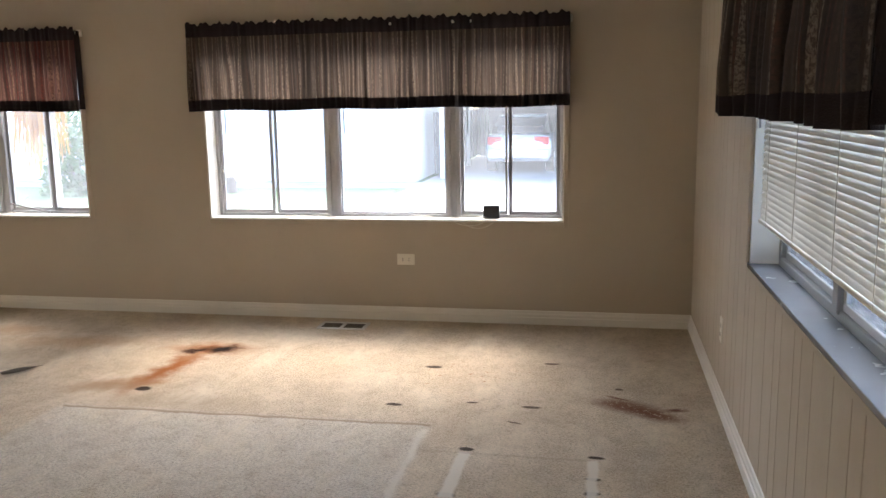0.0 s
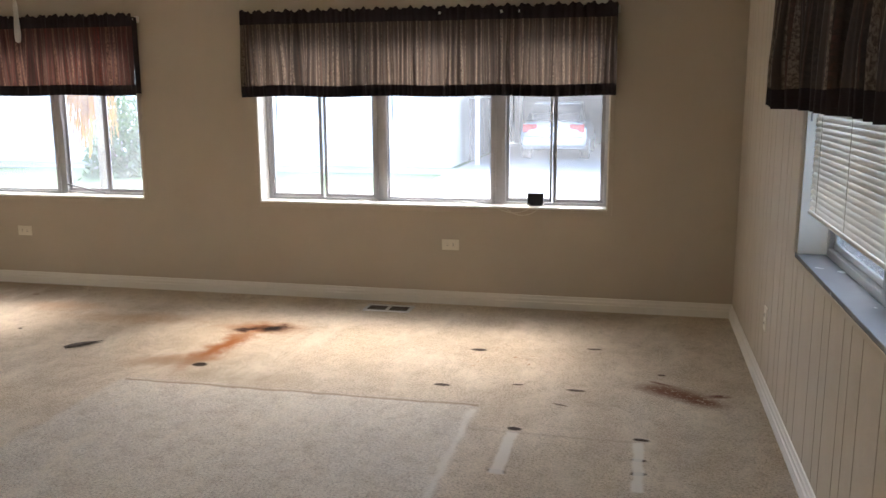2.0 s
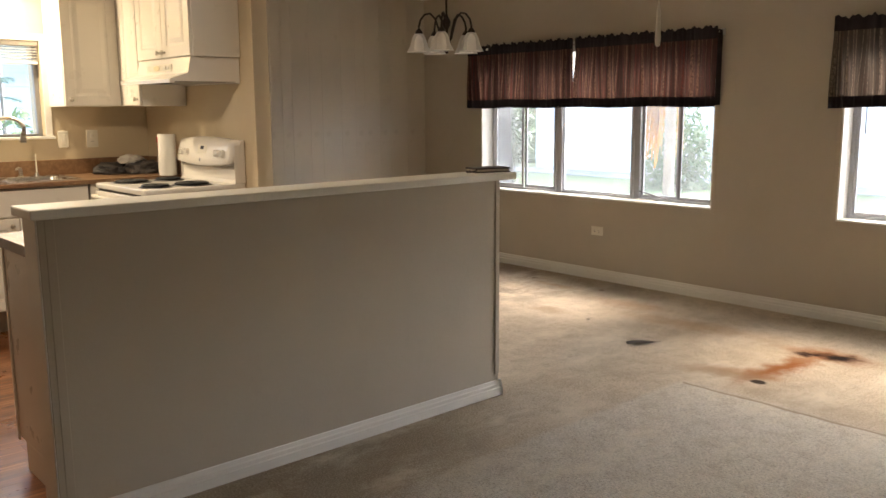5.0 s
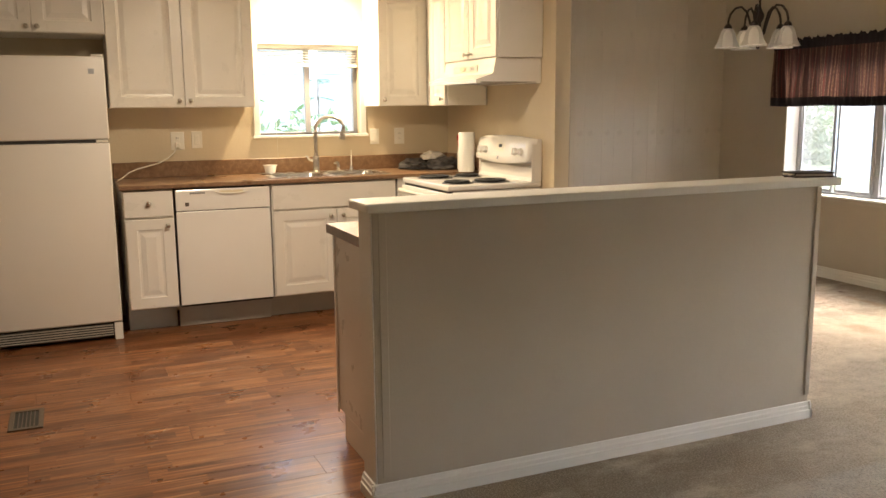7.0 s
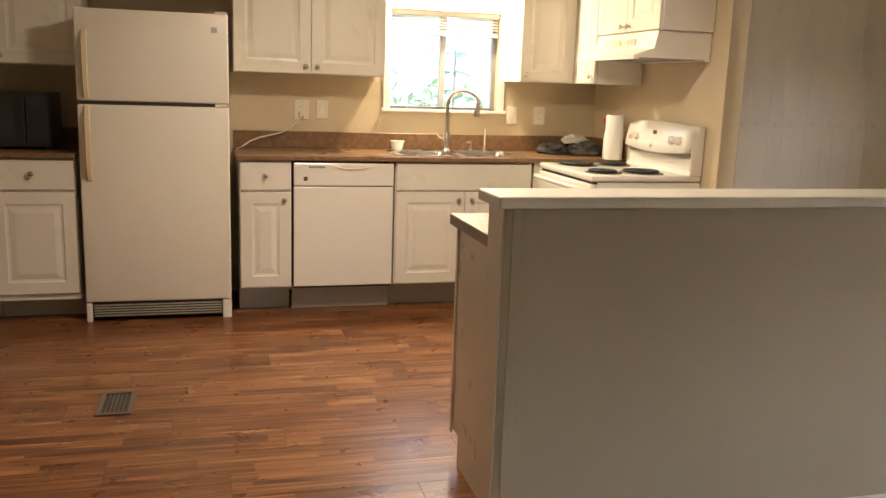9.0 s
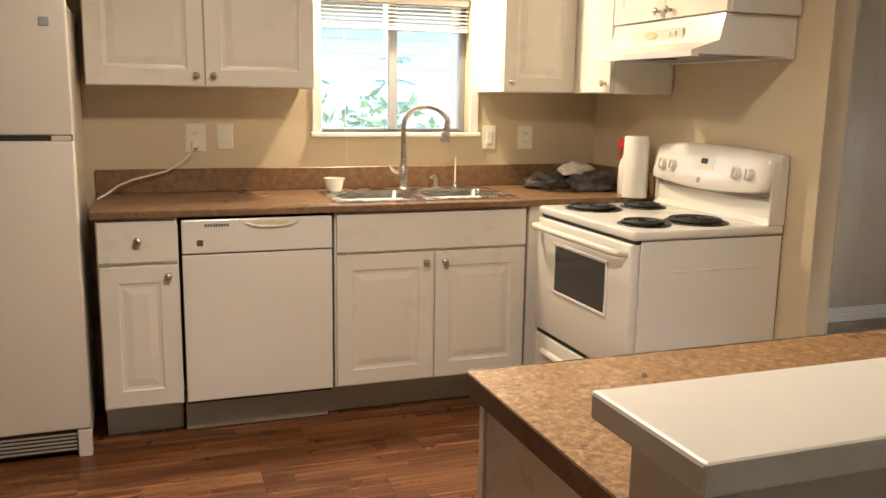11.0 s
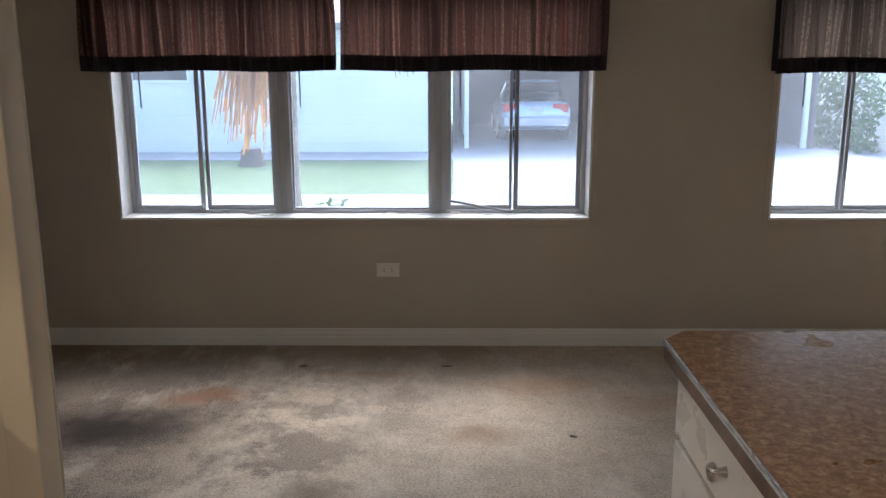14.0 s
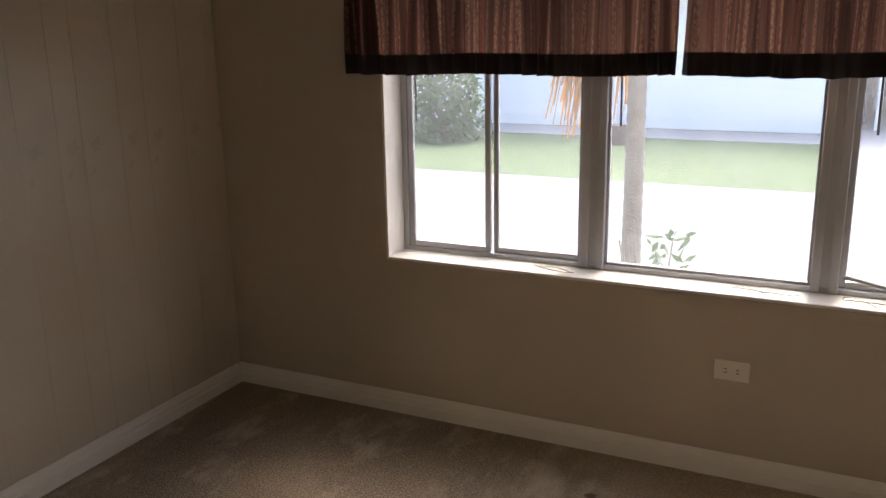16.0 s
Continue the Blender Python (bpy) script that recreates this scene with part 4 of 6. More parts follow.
cabinet("base_cabinet", run(0.150), 0.298, 0, 0.916, 0.59, [(0.006, 0.292, 0.747, 0.908, 0.149, 0.832, True), (0.006, 0.292, 0.170, 0.732, 0.255, 0.690, False)],
        "narrow white base cabinet with drawer beside the dishwasher", 0.160, G)
cabinet("sink_cabinet", run(1.066), 0.87, 0, 0.916, 0.59, [(0.006, 0.864, 0.747, 0.908, None, 0, True), (0.006, 0.430, 0.170, 0.735, 0.392, 0.690, False), (0.440, 0.864, 0.170, 0.735, 0.478, 0.690, False)],
        "white sink base cabinet with two raised panel doors", 0.160, G)
cabinet("base_cabinet", run(-1.155), 0.435, 0, 0.916, 0.59, [(0.006, 0.429, 0.747, 0.908, 0.215, 0.832, True), (0.006, 0.429, 0.165, 0.732, 0.04, 0.685, False)],
        "white base cabinet with drawer beside the refrigerator", 0.125, G)
cabinet("base_cabinet", run(-2.05), 0.89, 0, 0.916, 0.59, [(0.006, 0.440, 0.745, 0.888, 0.22, 0.815, True), (0.450, 0.884, 0.745, 0.888, 0.667, 0.815, True), (0.006, 0.440, 0.140, 0.732, 0.40, 0.685, False), (0.450, 0.884, 0.140, 0.732, 0.845, 0.685, False)],
        "wide white base cabinet under the microwave counter", 0.125, G)
cabinet("corner_cabinet", pose(FX + 0.005, 1.95, 0, 0, 0, 90), 0.64, 0, 0.916, 0.59, [], "plain white blind corner base cabinet", 0.160, G)

UX = -5.635
U = "white wall cabinets"
UB, UT = 1.415, 2.20


def up(y, x=UX):
    return pose(x, y, 0, 0, 0, 90)


cabinet("wall_cabinet", up(0.132), 0.915, UB, UT, 0.31, [(0.004, 0.455, UB + 0.004, UT - 0.004, 0.423, UB + 0.045, False), (0.460, 0.911, UB + 0.004, UT - 0.004, 0.492, UB + 0.045, False)],
        "white two-door wall cabinet above the counter", 0, U)
cabinet("wall_cabinet", up(-0.675, -5.50), 0.80, 1.86, UT, 0.445, [(0.004, 0.398, 1.864, UT - 0.004, 0.372, 1.895, False), (0.402, 0.796, 1.864, UT - 0.004, 0.430, 1.895, False)],
        "short white wall cabinet above the refrigerator", 0, U)
cabinet("wall_cabinet", up(-1.60), 0.905, UB, UT, 0.31, [(0.004, 0.448, UB + 0.004, UT - 0.004, 0.42, UB + 0.045, False), (0.453, 0.901, UB + 0.004, UT - 0.004, 0.485, UB + 0.045, False)],
        "white two-door wall cabinet above the microwave", 0, U)
cabinet("wall_cabinet", up(1.925), 0.375, UB, UT, 0.31, [(0.004, 0.371, UB + 0.004, UT - 0.004, 0.038, UB + 0.045, False)],
        "white single-door wall cabinet beside the window", 0, U)
cabinet("wall_cabinet", pose(-5.632, 2.30, 0), 0.372, UB, UT, 0.305, [(0.10, 0.368, UB + 0.004, UT - 0.004, 0.335, UB + 0.045, False)],
        "narrow white wall cabinet in the corner", 0, U)
cabinet("wall_cabinet", pose(-5.255, 2.30, 0), 0.765, 1.70, UT, 0.305, [(0.004, 0.380, 1.704, UT - 0.004, 0.345, 1.735, False), (0.385, 0.761, 1.704, UT - 0.004, 0.420, 1.735, False)],
        "white wall cabinet above the range hood", 0, U)

# peninsula base units behind the half wall; their faces look at the range
PX = -3.205
P = "white peninsula cabinets"


def pen(y):
    return pose(PX, y, 0, 0, 0, -90)


for y, w, kx in ((2.72, 0.575, 0.535), (2.140, 0.575, 0.04), (1.560, 0.665, 0.625)):
    cabinet("peninsula_cabinet", pen(y), w, 0, 0.888, 0.555, [(0.006, w - 0.006, 0.760, 0.882, w / 2, 0.825, True), (0.006, w - 0.006, 0.130, 0.747, kx, 0.700, False)],
            "white peninsula base cabinet with one drawer and door", 0.115, P, 0.075)
endp = thing("end_panel", pose(-3.226, 0.866, 0), "white painted end panel closing the peninsula", "panel")
part("board", box(0.0, 0.571, 0.0, 0.012, 0.115, 0.888, 0.001), M_CAB, endp)
part("foot", box(0.08, 0.571, 0.0, 0.012, 0.0, 0.1149), M_CAB, endp)
part("edge_strip", box(-0.012, 0.008, -0.006, -0.0002, 0.10, 0.888, 0.001), M_TRIM, endp)

# countertops
bm = bmesh.new()
SX0, SX1, SY0, SY1 = -5.865, -5.405, 1.105, 1.915
for a in ((XK, SX0, 0.135, 2.608), (SX1, FX + 0.030, 0.135, 2.608), (SX0, SX1, 0.135, SY0), (SX0, SX1, SY1, 2.608)):
    bx(bm, a[0], a[1], a[2], a[3], 0.918, 0.946)
ct = thing("countertop", pose(0, 0, 0), "brown mottled laminate countertop with low backsplash", "countertop")
part("slab", bm, M_COUNTER, ct)
part("nosing", box(FX + 0.0302, FX + 0.040, 0.135, 1.945, 0.9185, 0.947, 0.006, 3), M_COUNTER, ct, "rounded front edge")
part("backsplash", box(XK + 0.001, XK + 0.020, 0.135, 2.608, 0.9465, 1.052, 0.003), M_COUNTER, ct, "brown laminate backsplash strip")
part("side_splash", box(XK + 0.021, -5.27, YS - 0.020, YS - 0.001, 0.9465, 1.052, 0.003), M_COUNTER, ct, "brown laminate backsplash strip")
ct2 = thing("countertop", pose(0, 0, 0), "brown mottled laminate countertop under the microwave", "countertop")
part("slab", box(XK, FX + 0.030, -2.06, -0.715, 0.918, 0.946), M_COUNTER, ct2)
part("nosing", box(FX + 0.0302, FX + 0.040, -2.06, -0.715, 0.9185, 0.947, 0.006, 3), M_COUNTER, ct2)
part("backsplash", box(XK + 0.001, XK + 0.020, -2.06, -0.715, 0.9465, 1.052, 0.003), M_COUNTER, ct2)
PC = laminate("peninsula_laminate_tan", (0.30, 0.165, 0.075), (0.11, 0.05, 0.02), (0.60, 0.41, 0.23), 2.2)
ct3 = thing("peninsula_countertop", pose(0, 0, 0), "tan granite-look laminate peninsula countertop with dark edge", "countertop")
bm = bmesh.new()
out = [(-2.648, 0.836), (-3.240, 0.836), (-3.240, 2.750), (-3.194, 2.800), (-2.648, 2.800)]
lo = [bm.verts.new((x, y, 0.890)) for x, y in out]
hi = [bm.verts.new((x, y, 0.926)) for x, y in out]
bm.faces.new(hi[::-1])
bm.faces.new(lo)
for i in range(5):
    j = (i + 1) % 5
    bm.faces.new((lo[i], hi[i], hi[j], lo[j]))
bmesh.ops.recalc_face_normals(bm, faces=bm.faces)
part("slab", bm, PC, ct3)
for (ax, ay), (bx_, by_) in zip(out[:-1], out[1:]):
    d = Vector((bx_ - ax, by_ - ay, 0))
    nrm = Vector((-d.y, d.x, 0)).normalized()
    ob = part("edge_band", box(-0.0005, d.length + 0.0005, 0.0005, 0.0022, 0.8885, 0.9245), M_EDGE, ct3, "dark brown edge band")
    ob.matrix_local = Matrix.Translation((ax, ay, 0)) @ Matrix.Rotation(math.atan2(d.y, d.x), 4, "Z")
# bright strip put in for the window's highlight along the counter edge
part("edge_highlight", box(-3.2460, -3.2424, 0.838, 2.750, 0.9170, 0.9268, 0.0012, 2), M_STEEL, ct3, "thin steel strip imitating the edge highlight")
solid("screw_bit", lathe(bmesh.new(), [(0.0005, 0), (0.005, 0), (0.004, 0.006), (0.0005, 0.007)], Matrix.Translation((-3.126, 1.116, 0.9262)), 8), M_STEEL, "tiny steel fastener lying on the countertop", "screw")

# ---- refrigerator ----
fr = thing("refrigerator", pose(-5.289, -0.690, 0, 0, 0, 90), "old off-white top-freezer refrigerator between the counters", "refrigerator")
part("cabinet", box(0.004, 0.786, 0.068, 0.655, 0.045, 1.700, 0.006, 2), M_FRIDGE, fr)
fz = part("freezer_door", box(0.0, 0.79, 0.0, 0.062, 1.232, 1.715, 0.010, 3), M_FRIDGE, fr, "", True)
fd = part("fridge_door", box(0.0, 0.79, 0.0, 0.062, 0.115, 1.212, 0.010, 3), M_FRIDGE, fr, "", True)
part("gasket", box(0.01, 0.78, 0.0625, 0.0675, 0.12, 1.71), M_SLOT, fr)
part("door_gap", box(0.006, 0.784, 0.012, 0.06, 1.2125, 1.2315), M_SLOT, fr, "dark gap between the doors")
for d, a, b in ((fz, 1.245, 1.60), (fd, 0.80, 1.205)):
    bm = bmesh.new()
    prof = [(0.0, a), (-0.030, a + 0.05), (-0.034, (a + b) / 2), (-0.030, b - 0.05), (0.0, b)]
    rows = []
    for yy, zz in prof:
        rows.append([bm.verts.new((x, yy - o, zz)) for x, o in ((0.035, 0.0), (0.040, 0.008), (0.062, 0.008), (0.067, 0.0))])
    for r, s in zip(rows, rows[1:]):
        for j in range(3):
            bm.faces.new((r[j], r[j + 1], s[j + 1], s[j]))
        bm.faces.new((r[3], r[0], s[0], s[3]))
    bmesh.ops.recalc_face_normals(bm, faces=bm.faces)
    part("handle", bm, M_IVORY, d, "yellowed plastic pull handle", True)
part("badge", box(0.700, 0.732, -0.003, 0.0, 1.615, 1.645, 0.001), M_ALU, fz, "small grey square badge")
part("hinge_cover", box(0.72, 0.785, 0.01, 0.06, 1.7155, 1.728, 0.003), M_FRIDGE, fr)
part("hinge", box(0.715, 0.782, 0.004, 0.04, 1.2135, 1.2305, 0.002), M_PLATE, fr)
gr = part("toe_grille", box(0.03, 0.76, 0.020, 0.032, 0.022, 0.108, 0.002), M_SLOT, fr, "dark louvred toe grille")
for i in range(5):
    part("slat", box(0.04, 0.735, 0.014, 0.0199, 0.030 + i * 0.015, 0.037 + i * 0.015, 0.001), M_TOE, gr)
for x0, x1 in ((0.0, 0.03), (0.74, 0.79)):
    part("corner_foot", box(x0, x1, 0.006, 0.06, 0.0, 0.110, 0.004), M_FRIDGE, fr)

# ---- dishwasher ----
dw = thing("dishwasher", pose(FX + 0.018, 0.456, 0, 0, 0, 90), "white built-in dishwasher under the countertop", "dishwasher")
part("tub", box(0.006, 0.594, 0.02, 0.57, 0.152, 0.900), M_SLOT, dw)
part("door", box(0.004, 0.596, -0.004, 0.019, 0.168, 0.766, 0.004, 2), M_ENAMEL, dw)
cp = part("control_panel", box(0.004, 0.596, -0.010, 0.019, 0.7715, 0.906, 0.006, 2), M_ENAMEL, dw)
for i in range(9):
    part("vent_slot", box(0.092 + i * 0.0105, 0.0985 + i * 0.0105, -0.0115, -0.0095, 0.877, 0.888), M_SLOT, cp, "dark vent slot")
bm = bmesh.new()
tube(bm, [(0.245, -0.011, 0.890), (0.270, -0.016, 0.880), (0.305, -0.019, 0.875), (0.35, -0.020, 0.8735), (0.395, -0.019, 0.875), (0.430, -0.016, 0.880), (0.455, -0.011, 0.890)], 0.0045, 8)
part("latch_handle", bm, M_PLATE, cp, "cream curved latch handle", True)
part("latch_recess", box(0.275, 0.425, -0.0112, -0.0095, 0.880, 0.893), M_IVORY, cp)
part("brand_mark", box(0.060, 0.084, -0.0114, -0.0098, 0.802, 0.826), M_REG, cp, "small dark square mark")
for i in range(8):
    part("button", box(0.275 + i * 0.024, 0.291 + i * 0.024, -0.0112, -0.0098, 0.815, 0.821), M_BLIND, cp)
for i in range(3):
    part("indicator", box(0.49 + i * 0.03, 0.498 + i * 0.03, -0.0112, -0.0098, 0.818, 0.826), M_CORD, cp)
part("kick_plate", box(0.002, 0.598, 0.120, 0.128, 0.004, 0.150, 0.001), M_TOE, dw, "grey scuffed kick plate")
for x in (0.03, 0.36, 0.565):
    part("screw", lathe(bmesh.new(), [(0.0005, -0.003), (0.006, -0.002), (0.006, 0.002)], Matrix.Translation((x, 0.1185, 0.075)) @ Matrix.Rotation(radians(90), 4, "X"), 8), M_ALUD, dw)

# ---- range ----
SXL = -5.250
rg = thing("range", pose(SXL + 0.004, 1.957, 0), "white electric coil range with black burners", "stove")
SW, SD = 0.762, 0.645
part("body", box(0.004, SW - 0.004, 0.030, SD, 0.03, 0.893, 0.004, 2), M_ENAMEL, rg)
part("side_rib", box(SW - 0.0038, SW - 0.0015, 0.16, 0.60, 0.775, 0.781, 0.001), M_ENAMEL, rg)
part("base_plinth", box(0.03, SW - 0.03, 0.06, SD - 0.02, 0.0, 0.03), M_SLOT, rg)
part("cooktop", box(-0.002, SW + 0.002, -0.006, SD, 0.897, 0.932, 0.010, 3), M_ENAMEL, rg, "", True)
part("front_gap", box(0.008, SW - 0.008, 0.008, 0.03, 0.8835, 0.8965), M_SLOT, rg, "dark gap under the cooktop")
dr = part("oven_door", box(0.006, SW - 0.006, -0.012, 0.028, 0.392, 0.883, 0.008, 3), M_ENAMEL, rg, "", True)
part("window", box(0.185, 0.590, -0.0145, -0.0115, 0.595, 0.785, 0.001), M_OVENGLASS, dr, "dark oven window")
wf = bmesh.new()
for a in ((0.170, 0.605, 0.785, 0.798), (0.170, 0.605, 0.582, 0.595), (0.170, 0.184, 0.595, 0.785), (0.591, 0.605, 0.595, 0.785)):
    bx(wf, a[0], a[1], -0.0165, -0.0118, a[2], a[3], 0.002)
part("window_rim", wf, M_ENAMEL, dr)
hb = [(0.035, -0.012, 0.848), (0.040, -0.045, 0.851), (0.075, -0.056, 0.852), (0.38, -0.058, 0.852), (0.687, -0.056, 0.852), (0.722, -0.045, 0.851), (0.727, -0.012, 0.848)]
part("handle", tube(bmesh.new(), hb, 0.0135, 10), M_PLATE, dr, "cream rounded door handle", True)
dw2 = part("storage_drawer", box(0.006, SW - 0.006, -0.010, 0.028, 0.085, 0.372, 0.008, 3), M_ENAMEL, rg, "", True)
bm = bmesh.new()
prism(bm, [(-0.0095, 0.280), (-0.022, 0.287), (-0.026, 0.298), (-0.022, 0.309), (-0.0095, 0.316)], 0.09, SW - 0.09)
part("drawer_grip", bm, M_ENAMEL, dw2, "", True)
part("drawer_gap", box(0.010, SW - 0.010, 0.0, 0.028, 0.3725, 0.3915), M_SLOT, rg)
bg = bmesh.new()
prism(bg, [(SD - 0.075, 0.9325), (SD, 0.9325), (SD, 1.198), (SD - 0.026, 1.198), (SD - 0.034, 1.170), (SD - 0.040, 1.030), (SD - 0.056, 1.018), (SD - 0.060, 0.955)], 0.0, SW)
bg_ob = part("backguard", bg, M_ENAMEL, rg)


def face_y(z):
    return SD - 0.104 + (z - 1.06) * 0.20


# control panel with bowed upper and lower edges and a rounded crown
bm = bmesh.new()
cols = []
for i in range(25):
    u = i / 12 - 1
    crown = 1 - u * u
    x = SW / 2 + u * (SW / 2 - 0.004)
    end = max(0.0, abs(u) - 0.93) / 0.07
    zb, zt = 1.056 - 0.022 * crown + 0.010 * end, 1.194 + 0.016 * crown - 0.008 * end
    back = 0.014 * end * end - 0.004 * crown
    prof = [(SD - 0.042, zb), (face_y(zb) + 0.006, zb), (face_y(zb), zb + 0.006)]
    prof += [(face_y(zb + (zt - 0.020 - zb) * q), zb + (zt - 0.020 - zb) * q) for q in (0.35, 0.7, 1.0)]
    prof += [(face_y(zt) + 0.004, zt - 0.006), (face_y(zt) + 0.018, zt + 0.003), (SD - 0.030, zt + 0.006), (SD - 0.012, zt)]
    cols.append([bm.verts.new((x, y + back, z)) for y, z in prof])
for a, b in zip(cols, cols[1:]):
    for j in range(len(a) - 1):
        bm.faces.new((a[j], a[j + 1], b[j + 1], b[j]))
bm.faces.new(cols[0])
bm.faces.new(cols[-1])
bmesh.ops.recalc_face_normals(bm, faces=bm.faces)
part("control_panel", bm, M_ENAMEL, rg, "", "all")
# grey strip fills the slot in place of the shade there
part("seam", box(0.008, SW - 0.008, SD - 0.058, SD - 0.0425, 1.019, 1.031), M_TOE, rg, "grey shadow seam under the controls")
for x in (0.002, SW - 0.012):
    part("end_cap", box(x, x + 0.010, SD - 0.070, SD - 0.012, 0.9332, 1.170, 0.004, 2), M_ENAMEL, rg)
tilt = Matrix.Rotation(radians(90 - 11.3), 4, "X")
for x in (0.095, 0.170, 0.590, 0.665):
    m = Matrix.Translation((x, face_y(1.115) - 0.003, 1.115)) @ tilt
    kb = part("dial", lathe(bmesh.new(), [(0.0005, -0.002), (0.025, -0.002), (0.023, 0.014), (0.019, 0.020), (0.0005, 0.021)], m, 20), M_ENAMEL, bg_ob, "white control dial", True)
    bar = part("dial_grip", box(-0.004, 0.004, -0.020, 0.020, 0.016, 0.028, 0.002), M_ENAMEL, kb)
    bar.matrix_local = m
m = Matrix.Translation((0.380, face_y(1.138) - 0.004, 1.138)) @ tilt
clk = part("clock_panel", box(-0.062, 0.062, -0.028, 0.028, -0.001, 0.002, 0.001), M_PLATE, bg_ob)
clk.matrix_local = m
d2 = part("clock_display", box(-0.020, 0.022, -0.002, 0.020, 0.002, 0.0035), M_BLACK, clk, "dark clock display")
m = Matrix.Translation((0.365, face_y(1.068) - 0.004, 1.068)) @ tilt
bd = part("brand_mark", box(-0.010, 0.010, -0.011, 0.011, -0.001, 0.0015), M_ALUD, bg_ob, "small grey square mark")
bd.matrix_local = m
for x, y, r in ((0.166, 0.168, 0.108), (0.158, 0.415, 0.086), (0.608, 0.132, 0.088), (0.604, 0.365, 0.110)):
    z = 0.9325
    bu = part("burner", lathe(bmesh.new(), [(r + 0.012, 0.0), (r + 0.012, 0.004), (r + 0.004, 0.005), (r, 0.001), (0.02, 0.0008), (0.0005, 0.0008)], Matrix.Translation((x, y, z)), 32), M_PAN, rg, "dark drip pan", "all")
    pts = []
    turns = 5 if r > 0.09 else 4
    for i in range(turns * 26 + 1):
        a = i / 26
        rr = 0.020 + (r - 0.024) * a / turns
        pts.append((x + rr * math.cos(a * 2 * math.pi), y + rr * math.sin(a * 2 * math.pi), z + 0.011))
    part("coil", tube(bmesh.new(), pts, 0.0062, 6), M_COIL, bu, "black spiral heating coil", "all")

# ---- range hood ----
hd = thing("range_hood", pose(SXL - 0.002, 2.155, 1.545), "white under-cabinet range hood above the stove", "range hood")
bm = bmesh.new()
prism(bm, [(0.45, 0.0), (0.45, 0.153), (0.135, 0.153), (0.115, 0.060), (0.0, 0.022), (0.0, 0.0), (0.03, 0.0), (0.03, 0.010), (0.42, 0.010), (0.42, 0.0)], 0.0, 0.744)
shell = part("shell", bm, M_ENAMEL, hd)
part("filter", box(0.10, 0.66, 0.06, 0.40, 0.006, 0.0098), M_ALUD, hd, "dark grease filter")
part("lamp_cover", box(0.30, 0.46, 0.05, 0.14, 0.001, 0.0058, 0.002), M_SLOT, hd)
inset = part("switch_panel", box(0.16, 0.52, 0.116, 0.122, 0.075, 0.120, 0.003), M_PLATE, hd, "cream switch panel")
part("oval_badge", lathe(bmesh.new(), [(0.0005, 0.006), (0.040, 0.006), (0.045, 0.0)], Matrix.Translation((0.31, 0.117, 0.098)) @ Matrix.Rotation(radians(90), 4, "X") @ Matrix.Diagonal((1, 0.35, 1, 1)), 20), M_IVORY, inset)
for x in (0.43, 0.47):
    part("switch", box(x - 0.012, x + 0.012, 0.110, 0.1158, 0.088, 0.108, 0.002), M_ENAMEL, inset)

# ---- microwave on the far counter ----
mw = thing("microwave", pose(-5.50, -1.36, 0.9465, 0, 0, 90), "black countertop microwave oven", "microwave")
part("case", box(0, 0.50, 0.012, 0.36, 0.012, 0.315, 0.006, 2), M_BLACK, mw)
md = part("door", box(0.004, 0.37, -0.006, 0.0118, 0.018, 0.31, 0.004), M_BLACK, mw)
part("window", box(0.05, 0.31, -0.0075, -0.0055, 0.07, 0.26), M_OVENGLASS, md, "dark glass window")
mp = part("control_panel", box(0.374, 0.496, -0.004, 0.0118, 0.018, 0.31, 0.004), M_BLACK, mw)
part("display", box(0.39, 0.48, -0.0055, -0.0035, 0.25, 0.285), M_OVENGLASS, mp)
for x in (0.03, 0.47):
    part("foot", box(x - 0.012, x + 0.012, 0.03, 0.054, 0, 0.0119), M_SLOT, mw)

# ---- sink and tap ----
sk = thing("sink", pose((SX0 + SX1) / 2, (SY0 + SY1) / 2, 0.946), "stainless steel double bowl kitchen sink in the countertop", "sink")
hx, hy = (SX1 - SX0) / 2, (SY1 - SY0) / 2
rim = bmesh.new()
for a in ((-hx - 0.015, -hx + 0.085, -hy - 0.015, hy + 0.015), (hx - 0.03, hx + 0.015, -hy - 0.015, hy + 0.015), (-hx + 0.085, hx - 0.03, -hy - 0.015, -hy + 0.03), (-hx + 0.085, hx - 0.03, hy - 0.03, hy + 0.015), (-hx + 0.085, hx - 0.03, -0.018, 0.018)):
    bx(rim, a[0], a[1], a[2], a[3], 0.0005, 0.005)
part("rim", rim, M_STEEL, sk)
